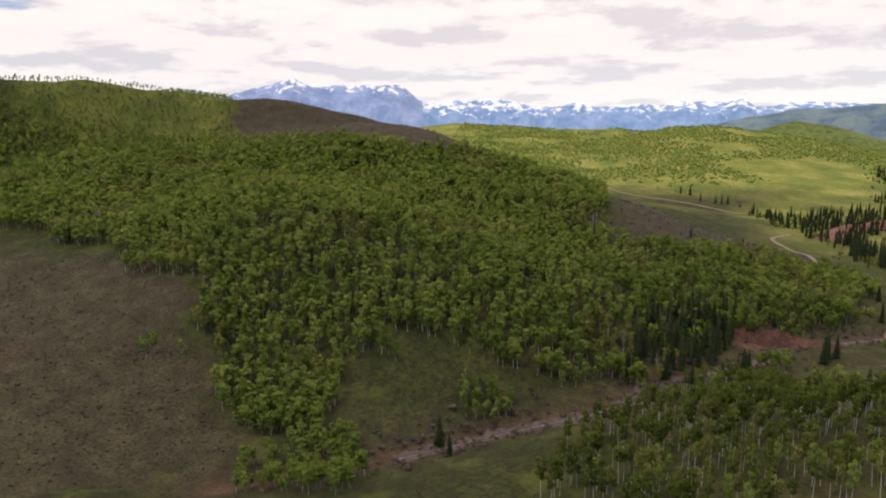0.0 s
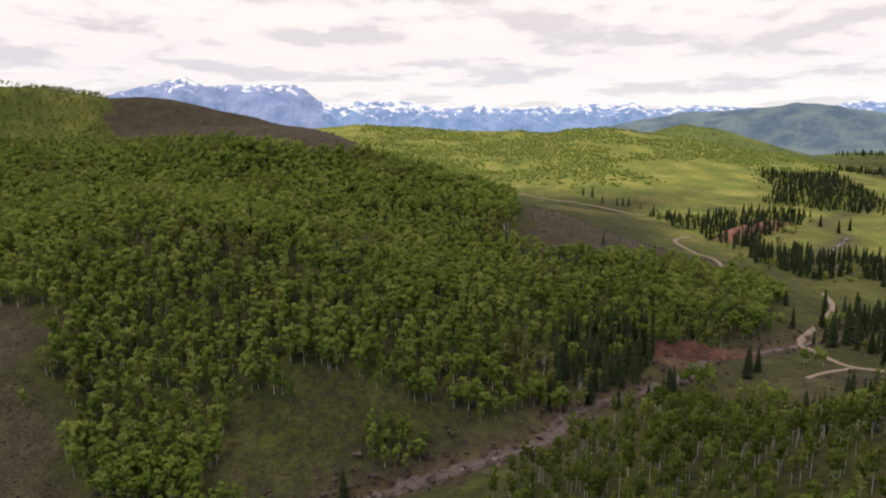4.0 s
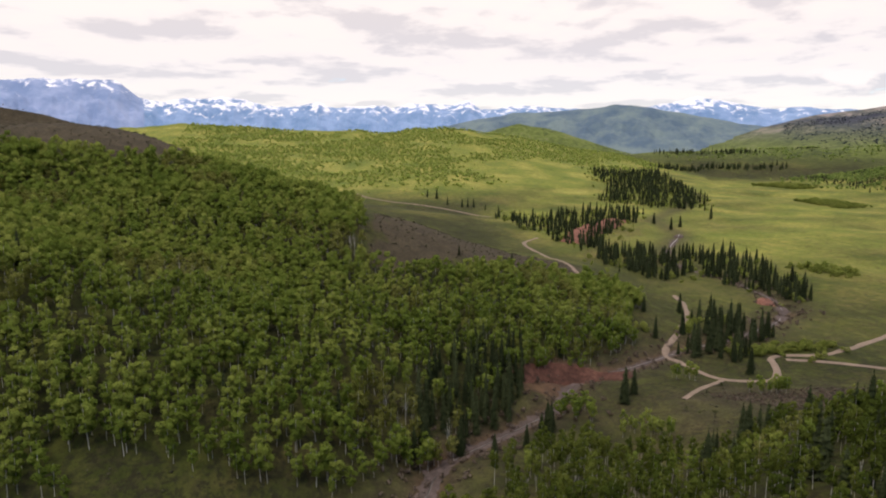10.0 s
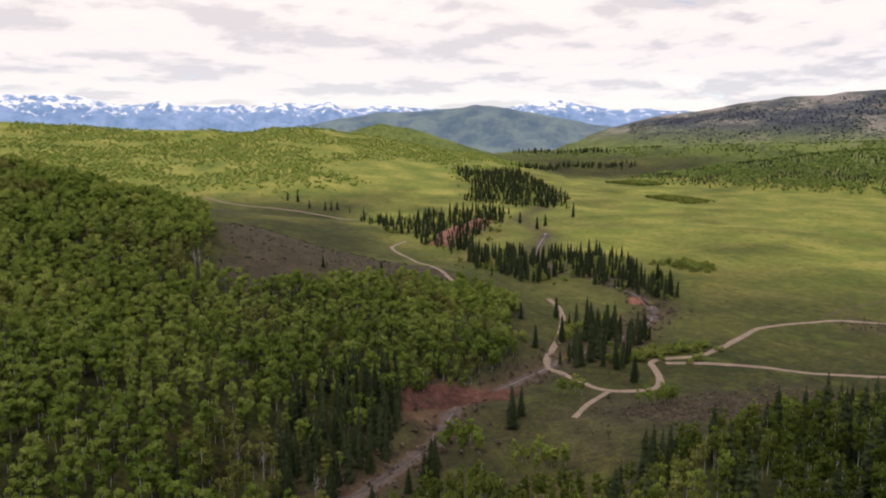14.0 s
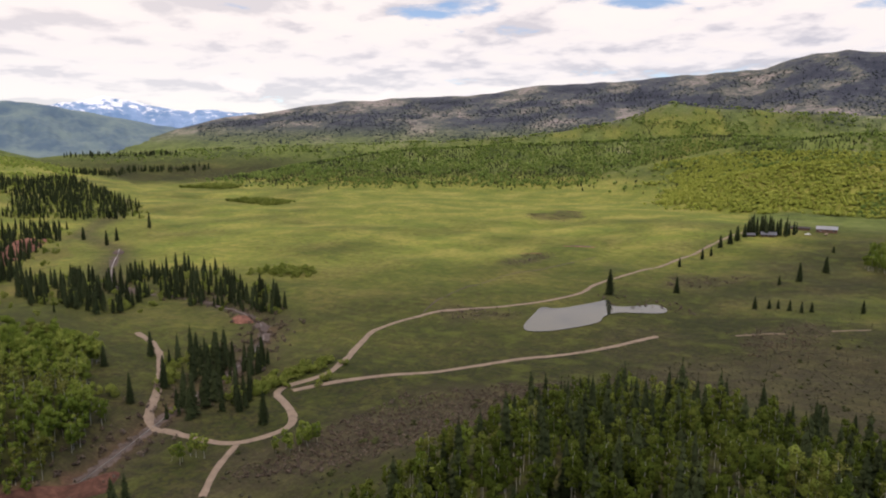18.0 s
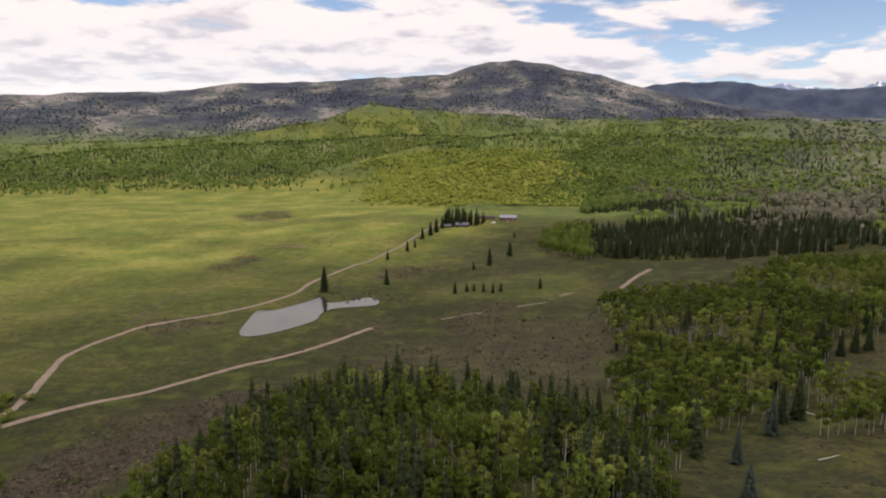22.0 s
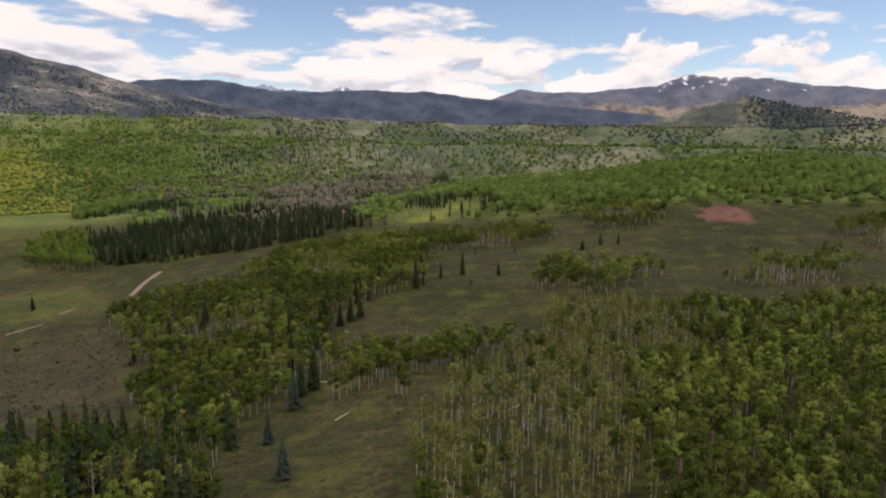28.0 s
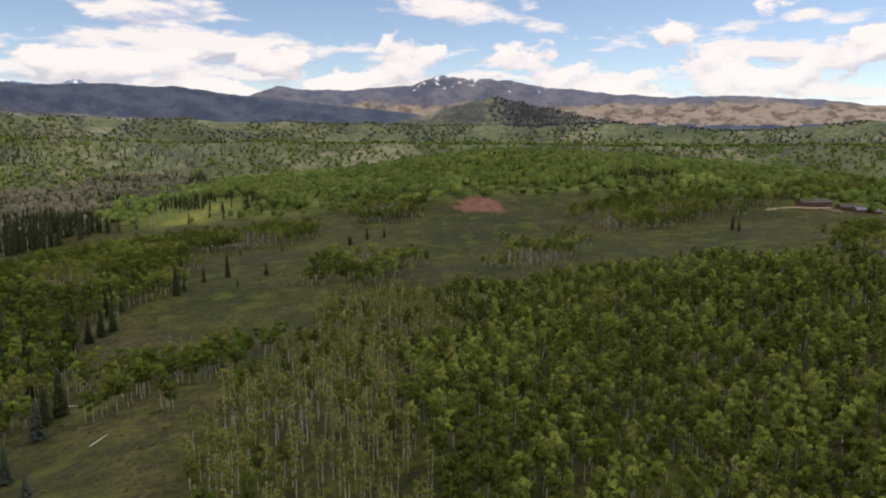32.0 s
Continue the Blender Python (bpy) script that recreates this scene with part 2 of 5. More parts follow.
def ground_material():
    k = Nodes("meadow and brush", 0.95, 0.1)
    sage, lush_lit, red, wood = k.attr("sage"), k.attr("lush_lit"), k.attr("red"), k.attr("wood")
    fine, mid, wide = k.noise(0.9, 4.0, 0.65), k.noise(0.12, 4.0, 0.6), k.noise(0.017, 3.0)
    # Rough grass is darkened for cloud shade, the meadow brightened for sun.
    grass = k.ramp(k.math("ADD", k.math("MULTIPLY", mid, 0.5), k.math("MULTIPLY", wide, 0.5)), (0.36, (0.022, 0.028, 0.006)), (0.5, (0.040, 0.047, 0.010)), (0.62, (0.070, 0.063, 0.018)))
    meadow = k.ramp(k.math("ADD", k.math("MULTIPLY", mid, 0.35), k.math("MULTIPLY", wide, 0.65)), (0.34, (0.095, 0.138, 0.020)), (0.5, (0.182, 0.200, 0.034)), (0.64, (0.31, 0.285, 0.066)))
    patch = k.ramp(k.noise(0.22, 5.0, 0.7), (0.50, 0.0), (0.62, 0.55))
    meadow = k.mix(patch, meadow, (0.085, 0.072, 0.022))
    grass = k.mix(patch, grass, (0.040, 0.032, 0.016))
    brush = k.ramp(k.math("ADD", k.math("MULTIPLY", fine, 0.55), k.math("MULTIPLY", mid, 0.45)), (0.36, (0.027, 0.022, 0.013)), (0.5, (0.048, 0.038, 0.022)), (0.64, (0.078, 0.061, 0.036)))
    earth = k.ramp(mid, (0.3, (0.09, 0.046, 0.032)), (0.7, (0.165, 0.082, 0.056)))
    trees = k.ramp(k.math("ADD", k.math("MULTIPLY", k.noise(0.05, 5.0, 0.7), 0.6), k.math("MULTIPLY", k.noise(0.0075, 4.0), 0.4)), (0.38, (0.040, 0.055, 0.018)), (0.46, (0.080, 0.105, 0.024)), (0.56, (0.13, 0.16, 0.036)), (0.66, (0.17, 0.165, 0.085)))
    # Dark woods and bare tan patches, with blue distance haze in the colour.
    hazy = k.ramp(k.math("ADD", k.math("MULTIPLY", k.noise(0.05, 6.0, 0.75), 0.36), k.math("MULTIPLY", k.noise(0.005, 5.0, 0.62), 0.64)), (0.41, (0.034, 0.038, 0.052)), (0.48, (0.060, 0.064, 0.078)), (0.53, (0.092, 0.098, 0.080)), (0.60, (0.25, 0.21, 0.19)))
    trees = k.mix(k.attr("far_haze"), trees, hazy)
    tufts = k.ramp(k.noise(0.42, 4.0, 0.72), (0.46, 0.0), (0.57, 0.8))
    grass = k.mix(tufts, grass, (0.019, 0.017, 0.009))
    grass = k.mix(k.ramp(k.noise(0.06, 3.0), (0.52, 0.0), (0.66, 0.6)), grass, (0.066, 0.076, 0.014))
    c = k.mix(lush_lit, grass, meadow)
    c = k.mix(sage, c, brush)
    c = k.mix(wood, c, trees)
    c = k.mix(red, c, earth)
    c = k.mix(k.ramp(fine, (0.36, 0.6), (0.56, 0.0)), c, k.mix(0.5, c, (0.01, 0.012, 0.006)))
    k.color(c).bump(k.math("ADD", fine, k.math("MULTIPLY", mid, 2.0)), 0.8, 0.5)
    return k.mat


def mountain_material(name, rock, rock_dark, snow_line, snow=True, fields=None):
    """Rock with the blue haze of distance put into its colours, and snow lying in the gullies above a line."""
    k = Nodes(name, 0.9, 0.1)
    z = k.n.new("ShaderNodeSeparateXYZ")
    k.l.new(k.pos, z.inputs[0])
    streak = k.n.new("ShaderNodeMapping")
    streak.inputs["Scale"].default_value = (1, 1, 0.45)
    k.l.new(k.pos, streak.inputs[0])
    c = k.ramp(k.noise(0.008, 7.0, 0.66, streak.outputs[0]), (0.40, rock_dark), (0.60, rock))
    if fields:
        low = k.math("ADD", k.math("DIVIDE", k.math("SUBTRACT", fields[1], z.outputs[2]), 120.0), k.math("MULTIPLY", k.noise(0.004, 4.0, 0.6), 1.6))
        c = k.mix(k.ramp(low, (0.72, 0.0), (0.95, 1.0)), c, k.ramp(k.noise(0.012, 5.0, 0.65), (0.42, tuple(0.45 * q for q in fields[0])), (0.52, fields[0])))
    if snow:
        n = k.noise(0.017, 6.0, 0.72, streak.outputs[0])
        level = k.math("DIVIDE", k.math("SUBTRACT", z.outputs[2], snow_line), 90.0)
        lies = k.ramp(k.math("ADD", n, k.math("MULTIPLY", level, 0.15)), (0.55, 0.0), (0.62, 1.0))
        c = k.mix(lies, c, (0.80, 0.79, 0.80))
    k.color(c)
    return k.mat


GROUND = ground_material()
ROAD = plain("pale dirt road", (0.185, 0.138, 0.100), 0.95, 0.22, 0.35, 0.05)
GRAVEL = plain("brown creek gravel", (0.075, 0.056, 0.047), 0.95, 0.45, 0.5, 0.2)


def earth_material(name, brightness=1.0):
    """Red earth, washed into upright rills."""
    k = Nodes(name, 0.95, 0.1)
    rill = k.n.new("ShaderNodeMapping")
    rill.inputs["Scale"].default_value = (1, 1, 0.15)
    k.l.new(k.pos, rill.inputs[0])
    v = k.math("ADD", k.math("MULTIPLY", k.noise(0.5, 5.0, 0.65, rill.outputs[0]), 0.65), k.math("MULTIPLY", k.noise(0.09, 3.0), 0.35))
    k.color(k.ramp(v, *((at, tuple(q * brightness for q in c)) for at, c in ((0.36, (0.075, 0.038, 0.028)), (0.5, (0.16, 0.073, 0.050)), (0.64, (0.26, 0.125, 0.085)))))).bump(v, 1.0, 0.9)
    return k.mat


RED_EARTH = earth_material("red earth")
# RED_EARTH at under half brightness: cloud shade put into the colour.
SHADED_EARTH = earth_material("red earth darkened as in shade", 0.45)


def water_material():
    k = Nodes("still water", 0.06, 0.32)
    k.bsdf.inputs["Roughness"].default_value = 0.03
    k.color(k.ramp(k.noise(0.05), (0.4, (0.022, 0.026, 0.02)), (0.6, (0.035, 0.036, 0.025))))
    k.bump(k.noise(0.8, 3.0), 0.04, 0.05)
    return k.mat


WATER = water_material()


def running_water():
    """Brown shallows that break white here and there."""
    k = Nodes("shallow running water", 0.3, 0.4)
    c = k.ramp(k.noise(0.09, 5.0, 0.7), (0.60, (0.055, 0.046, 0.038)), (0.68, (0.26, 0.25, 0.25)), (0.76, (0.45, 0.45, 0.45)))
    k.color(c).bump(k.noise(1.5, 3.0), 0.5, 0.15)
    return k.mat


WHITE_WATER = running_water()


# ---- land ----
def smooth(a, lo, hi):
    u = np.clip((a - lo) / (hi - lo), 0.0, 1.0)
    return u * u * (3 - 2 * u)


def wobble(x, y, size, seed=0.0):
    """Cheap rolling noise between about -1 and 1, from turned waves."""
    total = 0.0
    for k in range(5):
        a = 1.3 + 2.4 * k + seed
        total = total + np.sin((x * math.cos(a) + y * math.sin(a)) * 6.283 / (size * (0.7 + 0.23 * k)) + 3.1 * k + seed * 5)
    return total / 3.2


# Mounds of the near land: x, y, radius, height.
MOUNDS = [
    (-620, -90, 110, 6.4), (-420, 110, 70, 13.8), (-360, -80, 80, -13.8), (-500, -20, 90, -33.1), (-640, -520, 150, 62.0), (-700, 60, 120, 8.2),
    (-220, -160, 60, 25.4), (-100, 90, 40, -21.5), (0, 170, 50, -13.1), (300, -100, 150, 34.9), (450, 50, 120, 24.3), (850, 650, 200, 51.7),
    (150, 250, 80, -1.2), (-100, 880, 160, 10.4), (-150, -130, 80, 18.1), (-230, -60, 80, -3.3), (-330, -20, 80, 35.9), (-300, 60, 60, 10.5),
    (-320, -170, 110, -1.2), (-460, -130, 110, 93.0), (-560, -280, 150, -13.3),
]
MOUNDS += [
    (-520, -460, 160, 87.3), (-760, -250, 180, 84.6), (-430, 20, 70, 17.2), (-60, 110, 60, 38.5), (-30, 60, 60, -6.6), (60, 130, 80, 28.5),
    (-30, 215, 60, 11.9), (130, 20, 110, 0.4), (200, 200, 110, 10.6), (330, 300, 120, 12.3), (470, 200, 130, -4.9), (520, 420, 130, 8.7),
    (700, 500, 200, 6.9), (800, 250, 220, 55.5), (150, 400, 110, 15.7), (50, 600, 150, -2.4), (-250, -350, 150, 52.5), (400, 800, 220, 32.0),
    (60, -200, 140, 11.0), (-180, -40, 45, 14.7), (-60, -130, 50, -18.5),
]

# Far ridges: centre x, y, distance, front width, back width, then bearings (degrees left of north) with the crest's elevation.
RIDGES = {
    "snow": (100, -26, 4450, 1000, 250, [(122, 1.0), (115.7, 3.3), (113.8, 3.9), (111.6, 4.34), (110.2, 3.75), (108.3, 3.78), (105.6, 4.03), (102.9, 3.83), (101.6, 2.81), (100, 2.37), (98.8, 2.6), (95.6, 2.86), (92, 2.23), (90.4, 2.14), (88.5, 2.52), (87.1, 2.12), (83.3, 2.35), (82.6, 2.0), (81.2, 2.49), (77.6, 2.36), (76.4, 2.67), (75.4, 2.0), (71.9, 2.35), (69.7, 2.16), (64.8, 1.67), (61.8, 2.28), (60, 2.58), (58.7, 2.82), (56.5, 2.4), (53.5, 1.84), (51.8, 2.03), (49.8, 1.79), (46.6, 1.74), (45.1, 2.04), (41.8, 1.45), (36, 1.0)]),
    "hilltop": (139, -25, 700, 260, 260, [(150, 4.0), (140, 3.9), (133, 3.85), (128, 4.1), (124, 3.7), (120.3, 3.2), (117.5, 3.0), (116.2, 2.95), (112.3, 2.8), (110, 2.4), (106.7, 1.55), (104.1, 0.8), (100.1, -0.6), (96.9, -1.6), (92, -3.6), (90, -6)]),
    "blue": (53, -20, 3400, 900, 500, [(84, -0.6), (80, 0.2), (75.9, 1.22), (72.7, 1.76), (66.8, 2.05), (63.6, 2.34), (62, 2.15), (60, 1.78), (56.5, 1.09), (52.2, 0.41), (48, -0.4)]),
    "mesa": (-5, 5, 3100, 1300, 500, [(60, -1.0), (55.2, 0.03), (53.5, 0.69), (50, 1.6), (47.3, 1.85), (44.2, 2.45), (41, 2.88), (34.2, 3.27), (29.7, 3.48), (25.3, 4.13), (21, 4.26), (13.6, 4.74), (9.1, 5.02), (6.7, 5.68), (3.4, 6.13), (0.4, 5.72), (-2.5, 5.05), (-5, 4.32), (-7.5, 3.6), (-12.7, 2.39), (-20, 1.4), (-32, 0.7)]),
    "dark": (-5, 5, 3900, 900, 300, [(4, 2.0), (-4.7, 3.23), (-6.4, 3.69), (-9.1, 4.01), (-11.8, 4.07), (-14.5, 3.72), (-17.3, 3.22), (-21.8, 3.3), (-24.5, 3.4), (-29.3, 3.25), (-32.9, 2.81), (-35.6, 2.57), (-42, 1.95), (-48, 1.3), (-55, 0.7), (-95, 0.3)]),
    "tips": (-5, 5, 4600, 500, 100, [(-12, 2.0), (-13.7, 2.93), (-15.3, 3.68), (-16.5, 3.84), (-17.5, 3.37), (-21.4, 3.26), (-22.5, 3.67), (-23.6, 3.31), (-28.4, 3.14), (-33, 2.0)]),
    "east": (-5, 5, 4300, 1000, 300, [(-30, 1.8), (-33.8, 2.55), (-36.5, 3.37), (-42, 3.18), (-44.7, 3.41), (-47.3, 3.62), (-49.1, 4.26), (-49.9, 4.34), (-52.1, 4.1), (-53.6, 4.13), (-56.3, 3.68), (-59.4, 3.32), (-63.8, 2.77), (-68, 2.53), (-72, 2.6), (-76.6, 2.3), (-81.8, 1.68), (-95, 1.2)]),
    "knob": (-5, 5, 2500, 260, 260, [(-44, 0.2), (-47.7, 1.21), (-49.1, 1.67), (-51.8, 2.44), (-53.6, 3.02), (-54.5, 2.58), (-57.2, 1.92), (-59.9, 1.47), (-66, 0.2)]),
    "green": (113, -28, 2000, 1150, 500, [(118, -1.0), (104, 0.04), (102.7, 0.55), (99.6, 0.85), (97, 0.75), (92.9, 0.55), (87, 0.33), (82.4, 0.25), (81, 0.6), (78.8, 0.62), (76.5, 0.4), (72.6, -0.2), (68.3, -0.95), (64.6, -1.5), (62, -2.2), (58, -3.0)]),
    "knoll": (53, -20, 2600, 500, 300, [(80, -1.0), (76, -0.04), (74.1, 0.64), (72.3, 1.05), (70, 0.76), (66.8, -0.3), (64.5, -1.07), (61, -2.0)]),
    "grove": (-5, 5, 1180, 150, 400, [(20, -7), (15.6, -5.3), (14.1, -4.9), (12.2, -3.6), (9.5, -2.8), (5.8, -2.1), (2.3, -1.8), (-0.7, -2.3), (-4.9, -2.9), (-10, -4.5), (-14, -7)]),
    "shoulder": (-5, 5, 1560, 330, 500, [(34, -6), (27, -4.3), (24.2, -3.85), (19.6, -2.95), (15, -1.85), (11.8, -1.05), (7.7, -0.3), (2.4, 0.0), (-2.8, -0.1), (-8.7, -0.1), (-12.4, -0.35), (-30, -0.9), (-60, -1.2), (-100, -1.0)]),
    "woodband": (-5, 5, 1800, 420, 600, [(60, -4), (52, -3.4), (47.5, -3.0), (44.7, -2.35), (38.3, -1.35), (31.8, -0.95), (24.2, -0.65), (16.8, -0.2), (10.4, 0.1), (0, -0.6), (-10, -1.5)]),
    "band": (-5, 5, 2250, 500, 900, [(70, -2.2), (60.9, -1.3), (53.5, -1.1), (47.4, -0.9), (41.1, -0.65), (34.1, -0.5), (29.1, -0.2), (25.9, 0.1), (19.6, 1.0), (15, 2.45), (11.8, 2.25), (7.7, 1.85), (2.4, 1.4), (-6.7, 1.2), (-17.3, 1.2), (-26.6, 0.85), (-35.6, 0.7), (-46.6, 0.55), (-55.2, 0.4), (-63, 0.6), (-72.2, 0.0), (-76, 0.2), (-81.8, 0.7), (-100, 0.6)]),
}
EYE_Z = 111.0


def ridge_height(name, x, y):
    cx, cy, dist, front, back, crest = RIDGES[name]
    r = np.hypot(x - cx, y - cy)
    b = np.degrees(np.arctan2(-(x - cx), y - cy))
    line = sorted(crest)
    e = np.interp(b, [c[0] for c in line], [c[1] for c in line], left=-40, right=-40)
    top = EYE_Z + dist * np.tan(np.radians(e))
    up = np.clip((r - (dist - front)) / front, 0, 1)
    down = np.clip((r - dist) / back, 0, 1)
    shape = np.where(r < dist, up ** 1.35, 1 - 0.55 * down)
    return np.where(top > 0, top * shape, -60.0) - 200.0 * (up <= 0)


POND_LINE = [(-172, 366), (-172, 404), (-152, 428), (-120, 442)]
POND_Z = 0.4
RIVER = [(-20, -130), (-52, -75), (-87, -29), (-112, 8), (-139, 17), (-160, 50), (-180, 78), (-205, 92), (-218, 125), (-238, 165), (-262, 225), (-312, 292), (-400, 310), (-470, 290), (-545, 330), (-640, 400), (-760, 430), (-900, 560), (-1100, 700)]


def line_distance(x, y, line):
    """Distance to a broken line."""
    best = 1e9 + 0.0 * x
    for (ax, ay), (bx, by) in zip(line, line[1:]):
        dx, dy = bx - ax, by - ay
        u = np.clip(((x - ax) * dx + (y - ay) * dy) / (dx * dx + dy * dy), 0, 1)
        best = np.minimum(best, np.hypot(x - ax - u * dx, y - ay - u * dy))
    return best


def near_height(x, y):
    z = 0.0 * x
    for mx, my, s, h in MOUNDS:
        z = z + h * np.exp(-((x - mx) ** 2 + (y - my) ** 2) / (2 * s * s))
    return z


BACKDROP = ("snow", "blue", "dark", "tips", "east")


def far_ridge(name, x, y):
    h = ridge_height(name, x, y)
    rough = 0.018 if name in BACKDROP else (0.012 if name == "mesa" else 0.025)
    return h + np.maximum(h, 0) * rough * (wobble(x, y, 210, 3.3) + 0.6 * wobble(x, y, 83, 4.1)) * smooth(np.hypot(x, y), 1000, 1700)


def height(x, y):
    x, y = np.asarray(x, float), np.asarray(y, float)
    r = np.hypot(x, y)
    z = near_height(x, y) + 1.2 * wobble(x, y, 90, 0.3) * smooth(r, 60, 300) + 0.3 * wobble(x, y, 23, 1.7)
    z = z + 3.0 * wobble(x, y, 260, 2.2) * smooth(r, 450, 900)
    d = line_distance(x, y, RIVER)
    w = np.exp(-(d / 26.0) ** 2) * (1 - smooth(r, 260, 420))
    z = z - (z - 3.0) * w - 2.5 * np.exp(-(d / 7.0) ** 2) * (1 - smooth(r, 600, 900))
    p = line_distance(x, y, POND_LINE)
    z = z + (POND_Z - 0.4 - z) * (1 - smooth(p, 20, 75))
    far = 0.0 * x - 50
    for name in RIDGES:
        if name not in BACKDROP:
            far = np.maximum(far, far_ridge(name, x, y))
    return np.maximum(z, far)


def inside(x, y, outline):
    """Which points lie within a closed outline."""
    x, y = np.asarray(x, float), np.asarray(y, float)
    hit = np.zeros(x.shape, bool)
    for (ax, ay), (bx, by) in zip(outline, outline[1:] + outline[:1]):
        if ay == by:
            continue
        cross = (y >= min(ay, by)) & (y < max(ay, by))
        hit ^= cross & (x < ax + (y - ay) * (bx - ax) / (by - ay))
    return hit


def raw_mesh(name, co, faces, mats, index=None, smooth_faces=False):
    """A mesh from arrays: points, faces all of one size (or a list of such arrays), materials."""
    me = bpy.data.meshes.new(name)
    groups = faces if isinstance(faces, list) else [faces]
    me.vertices.add(len(co))
    me.vertices.foreach_set("co", np.ascontiguousarray(co, np.float32).ravel())
    flat = np.concatenate([g.ravel() for g in groups])
    sizes = np.concatenate([np.full(len(g), g.shape[1]) for g in groups])
    me.loops.add(len(flat))
    me.loops.foreach_set("vertex_index", flat.astype(np.int32))
    me.polygons.add(len(sizes))
    me.polygons.foreach_set("loop_start", np.concatenate([[0], np.cumsum(sizes)[:-1]]).astype(np.int32))
    if index is not None:
        me.polygons.foreach_set("material_index", index.astype(np.int32))
    if smooth_faces:
        me.polygons.foreach_set("use_smooth", np.ones(len(sizes), bool))
    for m in mats:
        me.materials.append(m)
    me.update(calc_edges=True)
    return me


def grid_faces(rows, cols, wrap=False):
    i, j = np.meshgrid(np.arange(rows - 1), np.arange(cols if wrap else cols - 1), indexing="ij")
    k = (j + 1) % cols
    return np.stack([i * cols + j, (i + 1) * cols + j, (i + 1) * cols + k, i * cols + k], -1).reshape(-1, 4)


# Open ground among the woods, as outlines on the plan.
SAGE_TOP = [(-420, -303), (-500, -345), (-640, -330), (-700, -180), (-560, -60), (-470, -80), (-400, -141), (-425, -225)]
SAGE_SPUR = [(-277, 8), (-334, 20), (-430, 30), (-470, 110), (-440, 170), (-385, 180), (-328, 102), (-302, 63), (-278, 26)]
MEADOW_WEST = [(-150, -246), (-135, -196), (-109, -180), (-89, -156), (-69, -149), (-49, -125), (20, -160), (0, -330), (-150, -330)]
SAGE_NORTH = [(-190, 150), (-160, 200), (-130, 250), (-100, 320), (-40, 380), (30, 420), (60, 360), (20, 300), (10, 230), (-40, 260), (-100, 260), (-110, 180), (-140, 110)]
BANK = [(-186, 64), (-211, 70), (-226, 92), (-219, 120), (-207, 112), (-205, 92), (-196, 80)]
RED_CLIFF = [(-512, 236), (-600, 272), (-690, 330), (-780, 412), (-760, 430), (-671, 372), (-586, 300), (-505, 250)]
RED_PATCH = [(470, 392), (500, 415), (530, 420), (520, 388), (500, 362), (478, 368)]
LUSH = [(-260, 225), (-200, 300), (-130, 470), (-60, 760), (-120, 900), (-260, 1150), (-700, 1350), (-1300, 1200), (-1600, 900), (-1450, 700), (-1000, 330), (-800, 215), (-560, 180), (-380, 190), (-300, 230)]


WILLOW_SLOPE = [(-165, 135), (-172, 195), (-172, 236), (-141, 262), (-100, 285), (-96, 262), (-113, 240), (-108, 205), (-125, 160)]
HILL_TOP = [(-360, -480), (-520, -560), (-640, -460), (-540, -355), (-420, -310), (-380, -260), (-340, -330)]
TAN_FIELD = [(-1312, 281), (-1456, 513), (-1365, 651), (-998, 442), (-1077, 361), (-1247, 278)]
BROWN_PATCHES = [[(-236, 370), (-200, 397), (-191, 374), (-223, 354)], [(-144, 549), (-92, 580), (-87, 552), (-135, 517)], [(-284, 531), (-287, 563), (-266, 608), (-257, 580), (-266, 527)], [(-433, 897), (-378, 950), (-343, 871), (-391, 813)], [(-75, 415), (-34, 445), (-29, 388), (-56, 363)]]
# Grass patch on the bench whose sunlight is put into the ground colour.
SUNLIT_FIELD = [(300, 600), (360, 640), (425, 668), (400, 625), (340, 590)]


def soft(x, y, outline, edge=9.0):
    """An outline's inside with a ragged edge."""
    jx, jy = edge * wobble(x, y, 31, 5.1), edge * wobble(x, y, 27, 6.4)
    return inside(x + jx, y + jy, outline).astype(float)


def gentle(x, y, outline, width=30.0):
    """An outline's inside that fades out over a width."""
    d = line_distance(x, y, outline + outline[:1]) * np.where(inside(x, y, outline), 1, -1)
    return smooth(d + 10 * wobble(x, y, 48, 1.2), -width, width)


